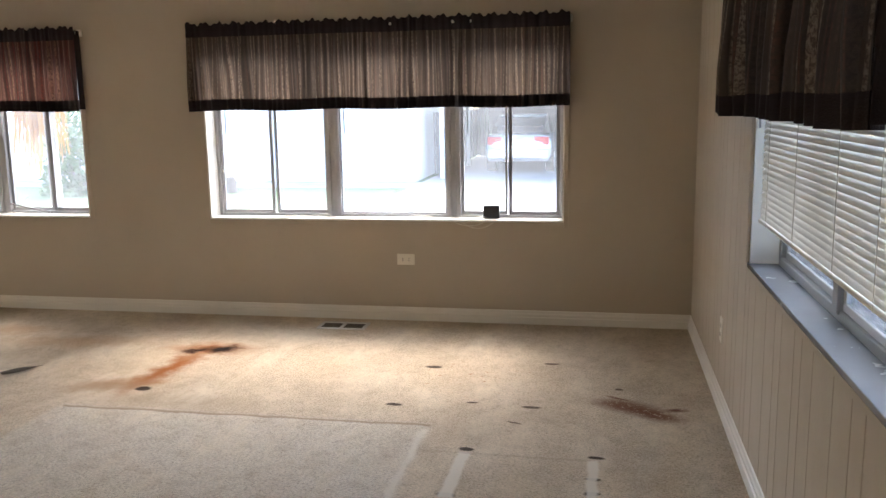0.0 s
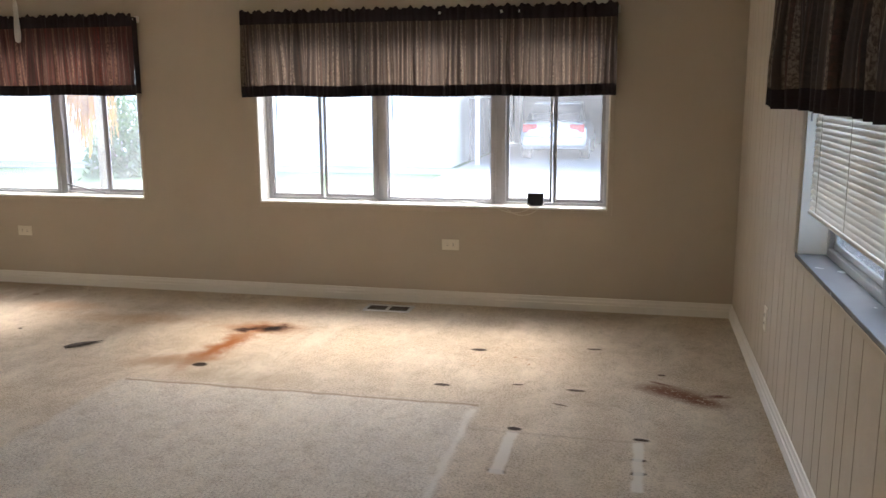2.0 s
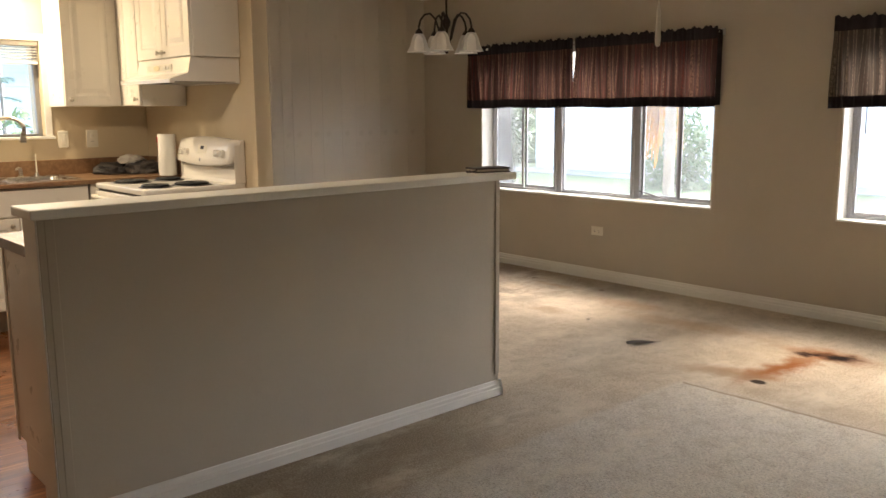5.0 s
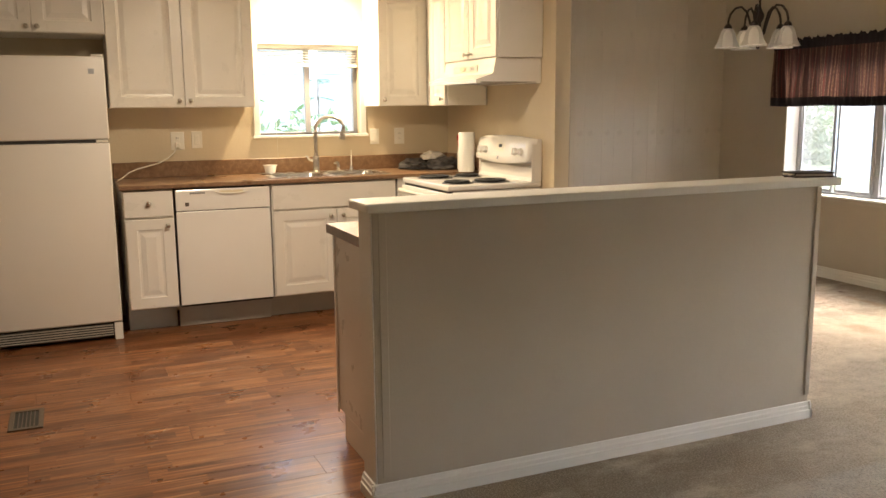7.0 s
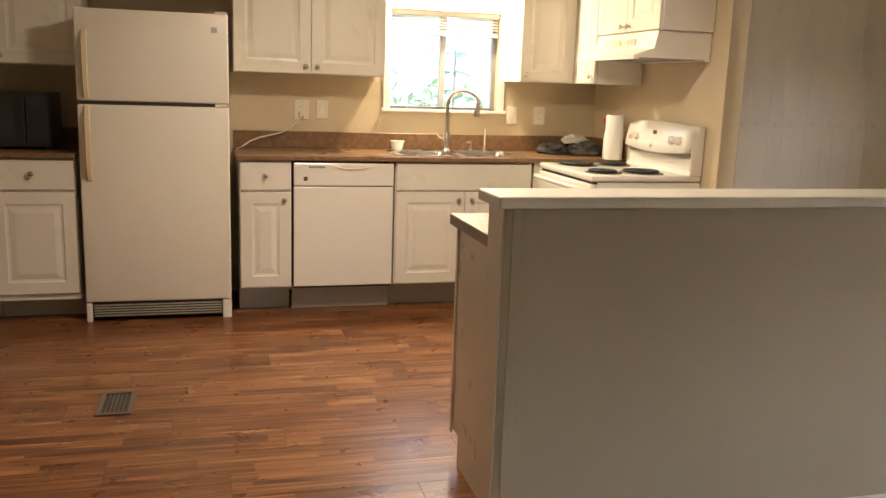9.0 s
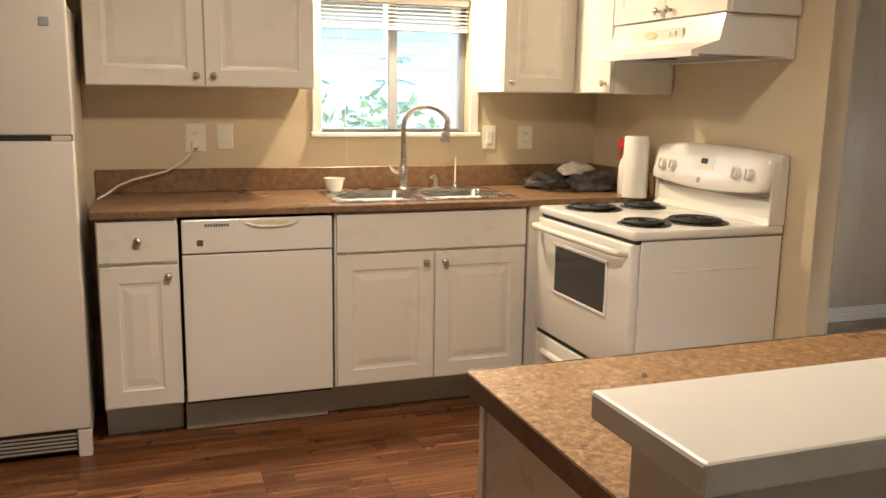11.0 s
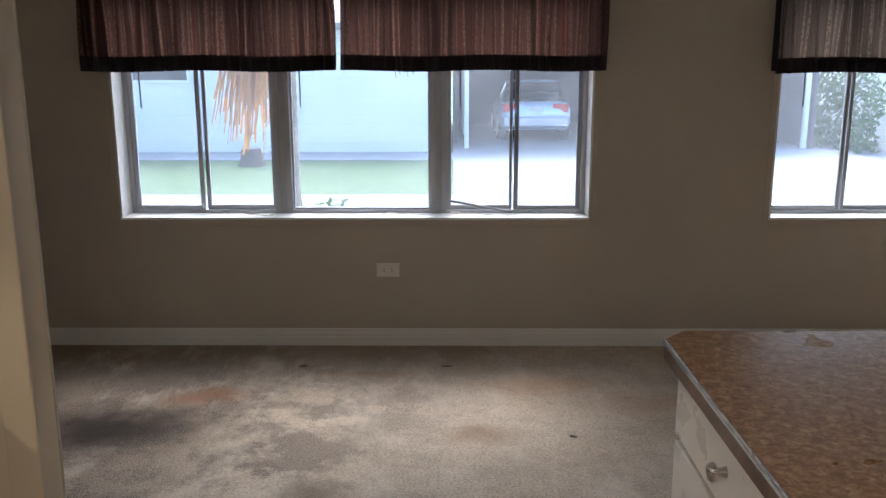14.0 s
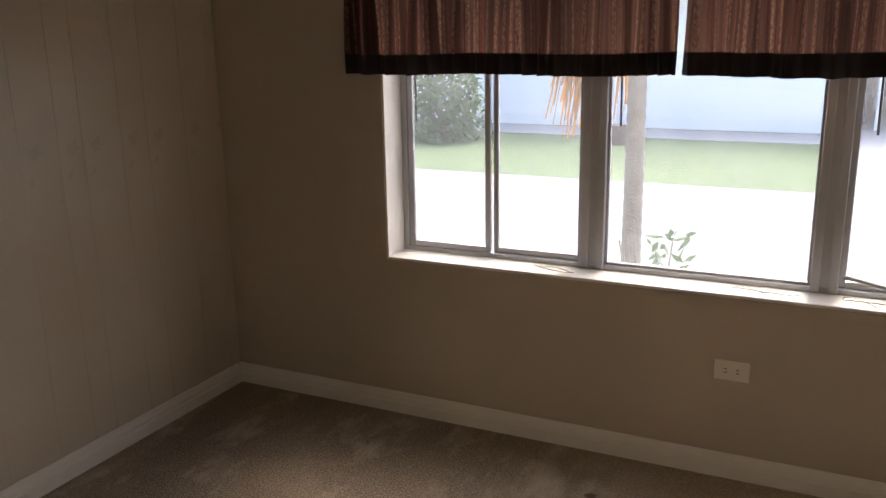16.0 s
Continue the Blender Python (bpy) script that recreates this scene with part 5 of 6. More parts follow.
for s in (-1, 1):
    x0, x1 = -hx + 0.085, hx - 0.03
    y0, y1 = (0.018, hy - 0.03) if s > 0 else (-hy + 0.03, -0.018)
    bm = bmesh.new()
    rings = []
    for ins, z in ((0.0, 0.0045), (0.006, -0.01), (0.016, -0.13), (0.035, -0.158), (0.10, -0.165)):
        rings.append([])
        a, b, c, d = x0 + ins, x1 - ins, y0 + ins, y1 - ins
        rad = 0.05
        for cx, cy, st in ((b - rad, d - rad, 0), (a + rad, d - rad, 90), (a + rad, c + rad, 180), (b - rad, c + rad, 270)):
            for q in range(5):
                ang = radians(st + q * 22.5)
                rings[-1].append(bm.verts.new((cx + rad * math.cos(ang), cy + rad * math.sin(ang), z)))
    nn = len(rings[0])
    for r, q in zip(rings, rings[1:]):
        for j in range(nn):
            bm.faces.new((r[j], r[(j + 1) % nn], q[(j + 1) % nn], q[j]))
    bm.faces.new(rings[-1])
    bowl = part("bowl", bm, M_STEEL, sk, "", "all")
    part("drain", lathe(bmesh.new(), [(0.0005, 0.001), (0.03, 0.001), (0.04, 0.004), (0.045, 0.0)], Matrix.Translation(((x0 + x1) / 2, (y0 + y1) / 2, -0.1645)), 16), M_NICKEL, bowl)
tp = thing("kitchen_tap", pose(-5.795, 1.500, 0.951), "brushed nickel gooseneck pull-down kitchen tap", "faucet")
part("base", lathe(bmesh.new(), [(0.0005, 0), (0.032, 0), (0.032, 0.006), (0.024, 0.012), (0.024, 0.11), (0.020, 0.118), (0.0005, 0.118)], n=20), M_NICKEL, tp, "", True)
pts, r0 = [], 0.112
for i in range(5):
    pts.append((0, 0, 0.118 + i * 0.045))
for i in range(1, 15):
    a = math.pi * i / 14 * 0.88
    pts.append((r0 * 0.75 * (1 - math.cos(a)), r0 * 0.75 * (1 - math.cos(a)), 0.298 + 0.096 * math.sin(a)))
part("neck", tube(bmesh.new(), pts, 0.013, 12), M_NICKEL, tp, "", True)
ex, ey, ez = pts[-1]
part("spray_head", lathe(bmesh.new(), [(0.0005, 0.0), (0.013, 0.0), (0.015, -0.03), (0.021, -0.085), (0.021, -0.10), (0.0005, -0.10)], Matrix.Translation((ex, ey, ez)) @ Matrix.Rotation(radians(-9), 4, (1, -1, 0)), 16), M_NICKEL, tp, "", True)
part("lever", tube(bmesh.new(), [(0.0, -0.02, 0.08), (0.0, -0.05, 0.09), (0.01, -0.075, 0.12)], [0.010, 0.009, 0.006], 8), M_NICKEL, tp, "", True)
sd = thing("soap_dispenser", pose(-5.80, 1.665, 0.951), "brushed nickel soap pump beside the tap", "dispenser")
part("base", lathe(bmesh.new(), [(0.0005, 0), (0.022, 0), (0.022, 0.006), (0.012, 0.012), (0.012, 0.05), (0.0005, 0.05)], n=14), M_NICKEL, sd, "", True)
part("spout", tube(bmesh.new(), [(0, 0, 0.045), (0.0, 0.0, 0.06), (0.02, -0.015, 0.064), (0.05, -0.04, 0.058)], 0.008, 8), M_NICKEL, sd, "", True)
ds = thing("side_spray", pose(-5.80, 1.765, 0.951), "slim cream sprayer with a thin tube at sink", "sprayer")
part("collar", lathe(bmesh.new(), [(0.0005, 0), (0.018, 0), (0.016, 0.012), (0.009, 0.03), (0.0005, 0.032)], n=12), M_STEEL, ds, "", True)
part("stem", rod(bmesh.new(), (0, 0, 0.03), (0.004, 0, 0.15), 0.005, 0.004, 8), M_PLATE, ds)
cup = thing("small_bowl", pose(-5.79, 1.165, 0.951), "small white ribbed cup on the sink rim", "cup")
part("shell", lathe(bmesh.new(), [(0.0005, 0.003), (0.034, 0.003), (0.044, 0.055), (0.050, 0.058), (0.050, 0.062), (0.046, 0.062), (0.036, 0.008), (0.0005, 0.007)], n=20), M_ENAMEL, cup, "", True)

# paper towel, spray bottle and bags in the counter corner
pt = thing("paper_towel_roll", pose(-5.322, 2.475, 0.9465), "white paper towel roll standing on the counter", "paper towel")
part("roll", lathe(bmesh.new(), [(0.019, 0.002), (0.056, 0.0), (0.058, 0.006), (0.058, 0.274), (0.056, 0.279), (0.019, 0.278)], n=28), M_TOWEL, pt, "", True)
part("core", lathe(bmesh.new(), [(0.019, 0.002), (0.019, 0.278), (0.017, 0.278), (0.017, 0.002)], n=20), M_CARDS, pt, "cardboard core")
sb = thing("spray_bottle", pose(-5.44, 2.50, 0.9465, 0, 0, 200), "white spray bottle with a red trigger", "spray bottle")
part("bottle", lathe(bmesh.new(), [(0.0005, 0), (0.036, 0.0), (0.040, 0.01), (0.040, 0.13), (0.028, 0.17), (0.014, 0.19), (0.014, 0.215), (0.0005, 0.215)], n=18), M_ENAMEL, sb, "", True)
part("trigger_head", box(-0.022, 0.050, -0.014, 0.014, 0.215, 0.258, 0.006, 2), M_RED, sb, "red trigger head")
part("trigger", tube(bmesh.new(), [(0.035, 0, 0.22), (0.046, 0, 0.195), (0.040, 0, 0.165)], 0.006, 6), M_RED, sb, "", True)


def lump(name, cx, cy, cz, sx, sy, sz, material, label, cat, seed, group=""):
    """A crumpled heap with folds."""
    bm = bmesh.new()
    bmesh.ops.create_icosphere(bm, subdivisions=5, radius=1.0)
    o = Vector((seed * 3.1, seed * 1.7, 0))
    for v in bm.verts:
        p = v.co.copy()
        f = 1 + 0.30 * noise.noise(p * 1.8 + o) + 0.22 * abs(noise.noise(p * 4.3 + o)) - 0.16 * abs(noise.noise(p * 8 + o)) - 0.09 * abs(noise.noise(p * 17 + o))
        v.co = Vector((p.x * sx * f, p.y * sy * f, max(-0.45, p.z * f) * sz + 0.45 * sz))
    return solid(name, bm, material, label, cat, m=pose(cx, cy, cz), smooth="all", group=group)


lump("plastic_bag", -5.77, 2.27, 0.9465, 0.10, 0.13, 0.056, M_BAG, "crumpled dark grey plastic bag on counter", "bag", 1, "dark plastic bags")
lump("plastic_bag", -5.66, 2.43, 0.9465, 0.12, 0.13, 0.066, M_BAG, "crumpled dark grey plastic bag on counter", "bag", 4, "dark plastic bags")
lump("rag", -5.70, 2.37, 1.018, 0.06, 0.085, 0.042, M_RAG, "crumpled white rag on top of bags", "rag", 7)


# ---- plates, switches, registers ----
def plate(name, m, kind, label, wide=0.072, high=0.116):
    """A cover plate on a wall. Local x along the wall, z up, the room towards -y."""
    p = thing(name, m, label, "outlet" if kind != "switch" else "switch", "wall plates")
    part("cover", box(-wide / 2, wide / 2, -0.006, 0.0, -high / 2, high / 2, 0.003, 2), M_PLATE, p)
    if kind == "switch":
        part("rocker", box(-0.016, 0.016, -0.0095, -0.0058, -0.033, 0.033, 0.002), M_PLATE, p)
    else:
        for s in (-1, 1):
            c = (s * 0.020, 0) if wide > high else (0, s * 0.020)
            so = part("socket", box(c[0] - 0.014, c[0] + 0.014, -0.0078, -0.0058, c[1] - 0.014, c[1] + 0.014, 0.001), M_PLATE, p)
            for dx in (-0.006, 0.006):
                if wide > high:
                    part("slot", box(c[0] - 0.005, c[0] + 0.005, -0.0086, -0.0076, dx - 0.0012, dx + 0.0012), M_SLOT, so)
                else:
                    part("slot", box(c[0] + dx - 0.0012, c[0] + dx + 0.0012, -0.0086, -0.0076, c[1] - 0.005, c[1] + 0.005), M_SLOT, so)
    return p


plate("outlet", pose(-0.713, YF, 0.405), "outlet", "horizontal ivory wall outlet below the window", 0.116, 0.072)
plate("outlet", pose(-3.953, YF, 0.398), "outlet", "horizontal ivory wall outlet below the window", 0.116, 0.072)
plate("outlet", pose(XR, 4.11, 0.36, 0, 0, -90), "outlet", "ivory wall outlet on panelled wall")
plate("light_switch", pose(XK, 0.695, 1.195, 0, 0, 90), "switch", "ivory rocker switch on kitchen wall")
plate("light_switch", pose(XK, 2.000, 1.190, 0, 0, 90), "switch", "ivory rocker switch beside kitchen window")
plate("outlet", pose(XK, 2.200, 1.190, 0, 0, 90), "outlet", "grey-beige outlet in kitchen corner", 0.082, 0.122)
og = plate("outlet", pose(XK, 0.565, 1.190, 0, 0, 90), "outlet", "raised beige outlet box with a plugged cord", 0.090, 0.124)
part("plug", box(-0.020, 0.012, -0.040, -0.0086, -0.044, -0.012, 0.004), M_PLATE, og, "beige plug")
cd = bmesh.new()
tube(cd, [(XK + 0.035, 0.555, 1.155), (XK + 0.045, 0.535, 1.115), (XK + 0.05, 0.49, 1.075), (XK + 0.055, 0.43, 1.045), (XK + 0.06, 0.36, 1.028), (XK + 0.075, 0.29, 1.012), (XK + 0.10, 0.23, 0.99), (XK + 0.16, 0.185, 0.962), (XK + 0.24, 0.15, 0.951)], 0.0045, 6)
solid("power_cord", cd, M_PLATE, "beige power cord running down to the counter", "cord", smooth=True)


def register(name, x, y, w, d, cells, frame_mat, label, turn=0):
    r = thing(name, pose(x, y, 0.0, 0, 0, turn), label, "floor register")
    bm = bmesh.new()
    e = 0.022
    bx(bm, -w / 2, w / 2, -d / 2, -d / 2 + e, 0.0, 0.007, 0.002)
    bx(bm, -w / 2, w / 2, d / 2 - e, d / 2, 0.0, 0.007, 0.002)
    bx(bm, -w / 2, -w / 2 + e, -d / 2 + e, d / 2 - e, 0.0, 0.007)
    bx(bm, w / 2 - e, w / 2, -d / 2 + e, d / 2 - e, 0.0, 0.007)
    if cells > 1:
        bx(bm, -e / 2, e / 2, -d / 2 + e, d / 2 - e, 0.0, 0.007)
    part("frame", bm, frame_mat, r)
    part("duct", box(-w / 2 + e, w / 2 - e, -d / 2 + e, d / 2 - e, 0.0003, 0.0012), M_SLOT, r, "dark duct opening")
    n = int((d - 2 * e) / 0.016)
    for i in range(1, n):
        yy = -d / 2 + e + i * (d - 2 * e) / n
        part("louver", box(-w / 2 + e, w / 2 - e, yy - 0.0018, yy + 0.0018, 0.0013, 0.006), M_REG, r)
    return r


register("floor_register", -1.085, 5.25, 0.315, 0.165, 2, M_ENAMEL, "white metal floor register in the carpet by window")
register("floor_register", -3.99, -0.40, 0.27, 0.145, 1, M_REG, "brown metal floor register in laminate floor", 0)

# torn strip of dark cloth on the carpet
bm = bmesh.new()
rows = []
for i in range(9):
    a = i / 8
    wv = 0.034 * math.sin(math.pi * min(1, a * 0.9 + 0.1)) + 0.004
    rows.append([bm.verts.new((0.21 * a - 0.105, s * wv, 0.004 + 0.004 * math.sin(3 * a + s))) for s in (-1, 0, 1)])
for r, q in zip(rows, rows[1:]):
    for j in range(2):
        bm.faces.new((r[j], q[j], q[j + 1], r[j + 1]))
bmesh.ops.solidify(bm, geom=bm.faces[:], thickness=0.003)
solid("cloth_scrap", bm, painted("dark_scrap_cloth", (0.15, 0.12, 0.09), 0.9, 0.3, 90, 0.4), "torn brown-grey scrap lying on the carpet", "scrap", m=pose(-2.565, 4.13, 0.001, 0, 0, 52))

# ---- kitchen window ----
wk = thing("window_4", pose(0, 0, 0), "small aluminium sliding kitchen window with white casing", "window", kind="structure")
cas = bmesh.new()
bx(cas, XK + 0.0005, XK + 0.014, WK[0] - 0.045, WK[0], WKZ[0], WKZ[1] + 0.045, 0.003)
bx(cas, XK + 0.0005, XK + 0.014, WK[1], WK[1] + 0.045, WKZ[0], WKZ[1] + 0.045, 0.003)
bx(cas, XK + 0.0005, XK + 0.014, WK[0], WK[1], WKZ[1], WKZ[1] + 0.045, 0.003)
part("casing", cas, M_TRIM, wk)
part("window_sill", box(XK - 0.10, XK + 0.030, WK[0] - 0.055, WK[1] + 0.055, WKZ[0] - 0.020, WKZ[0], 0.003), M_TRIM, wk, "white painted sill")
fr = bmesh.new()
bx(fr, XK - 0.10, XK - 0.065, WK[0], WK[0] + 0.016, WKZ[0], WKZ[1], 0.002)
bx(fr, XK - 0.10, XK - 0.065, WK[1] - 0.030, WK[1], WKZ[0], WKZ[1], 0.002)
bx(fr, XK - 0.10, XK - 0.065, WK[0] + 0.016, WK[1] - 0.030, WKZ[0], WKZ[0] + 0.018, 0.002)
bx(fr, XK - 0.10, XK - 0.065, WK[0] + 0.016, WK[1] - 0.030, WKZ[1] - 0.02, WKZ[1], 0.002)
part("window_frame", fr, M_ALUD, wk)
part("mullion", box(XK - 0.098, XK - 0.060, 1.490, 1.530, WKZ[0] + 0.01, WKZ[1] - 0.01, 0.003), M_ALU, wk, "grey meeting stile")
for a, b in ((WK[0] + 0.016, 1.490), (1.530, WK[1] - 0.030)):
    pane = part("pane", box(XK - 0.086, XK - 0.082, a, b, WKZ[0] + 0.018, WKZ[1] - 0.02), M_GLASS, wk)
    pane.visible_shadow = False
kb = thing("mini_blind", pose(0, 0, 0), "white kitchen mini blind pulled up to the top", "blind")
part("headrail", box(XK - 0.045, XK - 0.010, WK[0] + 0.006, WK[1] - 0.006, WKZ[1] - 0.030, WKZ[1] - 0.002, 0.002), M_BLIND, kb)
kmesh = mesh_of("slat", box(-0.0165, 0.0165, WK[0] + 0.008, WK[1] - 0.008, -0.0008, 0.0008), M_BLIND)
for i in range(6):
    ob = new("slat", kmesh)
    ob.parent = kb
    ob.location = (XK - 0.028, 0, 1.730 + i * 0.0185)
    ob.rotation_euler = (0, radians(16), 0)
part("bottom_rail", box(XK - 0.042, XK - 0.012, WK[0] + 0.008, WK[1] - 0.008, 1.700, 1.718, 0.003), M_BLIND, kb)
part("pull_cord", rod(bmesh.new(), (XK + 0.004, WK[0] + 0.12, 1.06), (XK - 0.01, WK[0] + 0.11, 1.80), 0.0016, None, 5), M_CORD, kb)

# ---- lamps ----
kl = thing("ceiling_light", pose(-3.67, 0.78, CEIL), "round lit ceiling light in the kitchen", "ceiling light")
part("base", lathe(bmesh.new(), [(0.0005, 0.0), (0.17, 0.0), (0.17, -0.025), (0.155, -0.03), (0.0005, -0.03)], n=28), M_TRIM, kl, "", True)
part("diffuser", lathe(bmesh.new(), [(0.150, -0.031), (0.148, -0.06), (0.12, -0.095), (0.06, -0.115), (0.0005, -0.12)], n=28), M_GLOW, kl, "lit frosted dome", "all")
sl = thing("wall_light", pose(-5.72, 1.50, CEIL), "lit glass dome light above the sink", "ceiling light")
part("base", lathe(bmesh.new(), [(0.0005, 0.0), (0.08, 0.0), (0.08, -0.02), (0.0005, -0.022)], n=24), M_TRIM, sl, "", True)
part("diffuser", lathe(bmesh.new(), [(0.075, -0.023), (0.082, -0.07), (0.065, -0.12), (0.03, -0.142), (0.0005, -0.146)], n=24), M_GLOW, sl, "lit frosted dome", "all")

ch = thing("chandelier", pose(-3.865, 3.74, 1.735), "dark bronze five-arm chandelier with frosted glass shades", "chandelier")
part("canopy", lathe(bmesh.new(), [(0.0005, CEIL - 1.735), (0.065, CEIL - 1.735), (0.060, CEIL - 1.755), (0.02, CEIL - 1.775), (0.0005, CEIL - 1.775)], n=20), M_BRONZE, ch, "", True)
part("stem", rod(bmesh.new(), (0, 0, 0.24), (0, 0, CEIL - 1.77), 0.007, None, 10), M_BRONZE, ch)
part("column", lathe(bmesh.new(), [(0.0005, -0.004), (0.008, 0.0), (0.016, 0.014), (0.010, 0.03), (0.028, 0.055), (0.030, 0.075), (0.014, 0.10), (0.012, 0.15), (0.026, 0.175), (0.028, 0.20), (0.012, 0.23), (0.007, 0.25)], n=18), M_BRONZE, ch, "", "all")
for i in range(5):
    a = radians(20 + 72 * i)
    c, s = math.cos(a), math.sin(a)
    prof = [(0.015, 0.075), (0.035, 0.09), (0.050, 0.15), (0.072, 0.215), (0.105, 0.248), (0.140, 0.240), (0.168, 0.205), (0.178, 0.165), (0.178, 0.145)]
    arm = part("arm", tube(bmesh.new(), [(c * r, s * r, z) for r, z in prof], 0.007, 8), M_BRONZE, ch, "curved bronze arm", True)
    m = Matrix.Translation((c * 0.178, s * 0.178, 0.0))
    part("socket_cup", lathe(bmesh.new(), [(0.0005, 0.149), (0.012, 0.149), (0.024, 0.132), (0.026, 0.112), (0.0005, 0.110)], m, 16), M_BRONZE, arm, "", True)
    part("shade", lathe(bmesh.new(), [(0.024, 0.122), (0.034, 0.112), (0.046, 0.085), (0.056, 0.045), (0.074, 0.012), (0.078, 0.006), (0.075, 0.006), (0.053, 0.045), (0.043, 0.085), (0.032, 0.108), (0.022, 0.118)], m, 22), M_SHADE, arm, "frosted ribbed glass bell shade", "all")

pc = thing("pull_chain", pose(-0.986, 1.853, 1.535), "thin pull cord hanging from ceiling with a pale tassel", "pull chain")
part("cord", rod(bmesh.new(), (0, 0, 0.10), (0, 0, CEIL - 1.535), 0.0022, None, 6), M_CORD, pc)
part("tassel", lathe(bmesh.new(), [(0.0005, 0.0), (0.006, 0.003), (0.0075, 0.02), (0.005, 0.07), (0.0055, 0.085), (0.003, 0.10), (0.0005, 0.102)], n=12), M_CORD, pc, "", "all")
part("ceiling_cup", lathe(bmesh.new(), [(0.0005, CEIL - 1.535), (0.02, CEIL - 1.535), (0.016, CEIL - 1.555), (0.0005, CEIL - 1.558)], n=12), M_TRIM, pc)

# ---- outdoors ----
solid("ground", box(-160, 160, -160, 160, GROUND - 0.5, GROUND), M_GRASS, "mown green lawn reaching to the horizon", "ground", "structure")
solid("road", box(-80, 40, 7.6, 13.6, GROUND - 0.02, GROUND + 0.008), M_ROAD, "pale grey asphalt street", "road", "structure")
solid("driveway", box(-3.6, 6.5, 13.6, 32, GROUND - 0.02, GROUND + 0.012), M_CONC, "pale concrete driveway", "driveway", "structure")
solid("pavement", box(-19, -3.6, 18.2, 19.6, GROUND - 0.02, GROUND + 0.012), M_CONC, "pale concrete apron beside house", "pavement", "structure")


def house(name, x0, x1, y0, y1, zt, ridge, label, windows, side="S"):
    """A low white-sided house with a pitched roof and recessed windows."""
    h = thing(name, pose((x0 + x1) / 2, (y0 + y1) / 2, GROUND), label, "house")
    cx, cy = (x1 - x0) / 2, (y1 - y0) / 2
    part("wall", box(-cx, cx, -cy, cy, 0, zt), M_SIDING, h, "white siding wall")
    n = int((zt - 0.2) / 0.2)
    for i in range(n):
        part("siding_board", box(-cx - 0.012, cx + 0.012, -cy - 0.012, -cy - 0.001, 0.2 + i * 0.2, 0.2 + i * 0.2 + 0.185, 0.003), M_SIDING, h)
    rf = bmesh.new()
    prism(rf, [(-cy - 0.5, zt), (-cy - 0.5, zt + 0.12), (0, zt + ridge), (cy + 0.5, zt + 0.12), (cy + 0.5, zt)], -cx - 0.4, cx + 0.4)
    part("roof", rf, M_ROOF, h, "grey shingle roof")
    for wx, wz, ww, wh in windows:
        wn_ = part("window", box(wx - ww / 2, wx + ww / 2, -cy - 0.05, -cy - 0.013, wz, wz + wh), M_DARKGLASS, h, "dark window")
        fm = bmesh.new()
        for a in ((wx - ww / 2 - 0.06, wx - ww / 2, wz - 0.06, wz + wh + 0.06), (wx + ww / 2, wx + ww / 2 + 0.06, wz - 0.06, wz + wh + 0.06), (wx - ww / 2, wx + ww / 2, wz - 0.06, wz), (wx - ww / 2, wx + ww / 2, wz + wh, wz + wh + 0.06)):
            bx(fm, a[0], a[1], -cy - 0.07, -cy - 0.013, a[2], a[3])
        part("frame", fm, M_SIDING, wn_)
    return h


house("house", -17.5, -3.8, 19.8, 29.0, 2.6, 0.7, "white sided single-storey house across the street", [(0.6, 1.55, 1.5, 0.85)])
house("house", -52, -36, 30, 40.0, 2.6, 0.7, "white sided single-storey house further along street", [(2.5, 1.2, 1.6, 1.1)])
house("house", 6.6, 18.0, 20.0, 29.0, 2.6, 0.7, "white sided single-storey house beside the carport", [(-3.0, 1.2, 1.6, 1.1), (2.0, 1.2, 1.6, 1.1)])

# carport with the parked car
cp_ = thing("carport", pose(0.6, 24.5, GROUND), "flat-roofed metal carport joined to the white house", "carport")
part("roof", box(-4.2, 4.0, -4.2, 4.6, 2.35, 2.55, 0.02), M_SIDING, cp_)
for x in (-3.9, 3.7):
    for y in (-3.9, 0.2, 4.3):
        part("post", box(x - 0.05, x + 0.05, y - 0.05, y + 0.05, 0, 2.35), M_SIDING, cp_)
part("back_wall", box(-4.2, 4.0, 4.6, 4.7, 0, 2.35), M_FENCE, cp_, "dark rear wall")
part("side_screen", box(3.82, 3.88, -4.0, 4.5, 0.0, 2.35), M_FENCE, cp_, "dark side screen")
for i in range(9):
    part("slat", box(-4.16, -4.10, -3.6 + i * 0.9, -3.0 + i * 0.9, 0.1, 1.6), M_FENCE, cp_)

car = thing("parked_car", pose(-1.60, 24.3, GROUND + 0.012), "silver sedan parked nose-in under the carport", "car")
body = bmesh.new()
secs = [(-2.25, 0.66, 0.42, 0.80), (-2.15, 0.84, 0.30, 0.98), (-1.6, 0.88, 0.25, 1.03), (-1.0, 0.89, 0.22, 1.02), (0.6, 0.89, 0.22, 0.98), (1.4, 0.86, 0.24, 0.92), (2.05, 0.78, 0.30, 0.78), (2.25, 0.62, 0.38, 0.62)]
rings = []
for y, hw_, zb, zt in secs:
    rings.append([body.verts.new((x, y, z)) for x, z in ((-hw_ * 0.9, zb), (-hw_, zb + 0.18), (-hw_, zt - 0.20), (-hw_ * 0.9, zt - 0.04), (-hw_ * 0.6, zt), (hw_ * 0.6, zt), (hw_ * 0.9, zt - 0.04), (hw_, zt - 0.20), (hw_, zb + 0.18), (hw_ * 0.9, zb))])
for r, q in zip(rings, rings[1:]):
    for j in range(10):
        body.faces.new((r[j], r[(j + 1) % 10], q[(j + 1) % 10], q[j]))
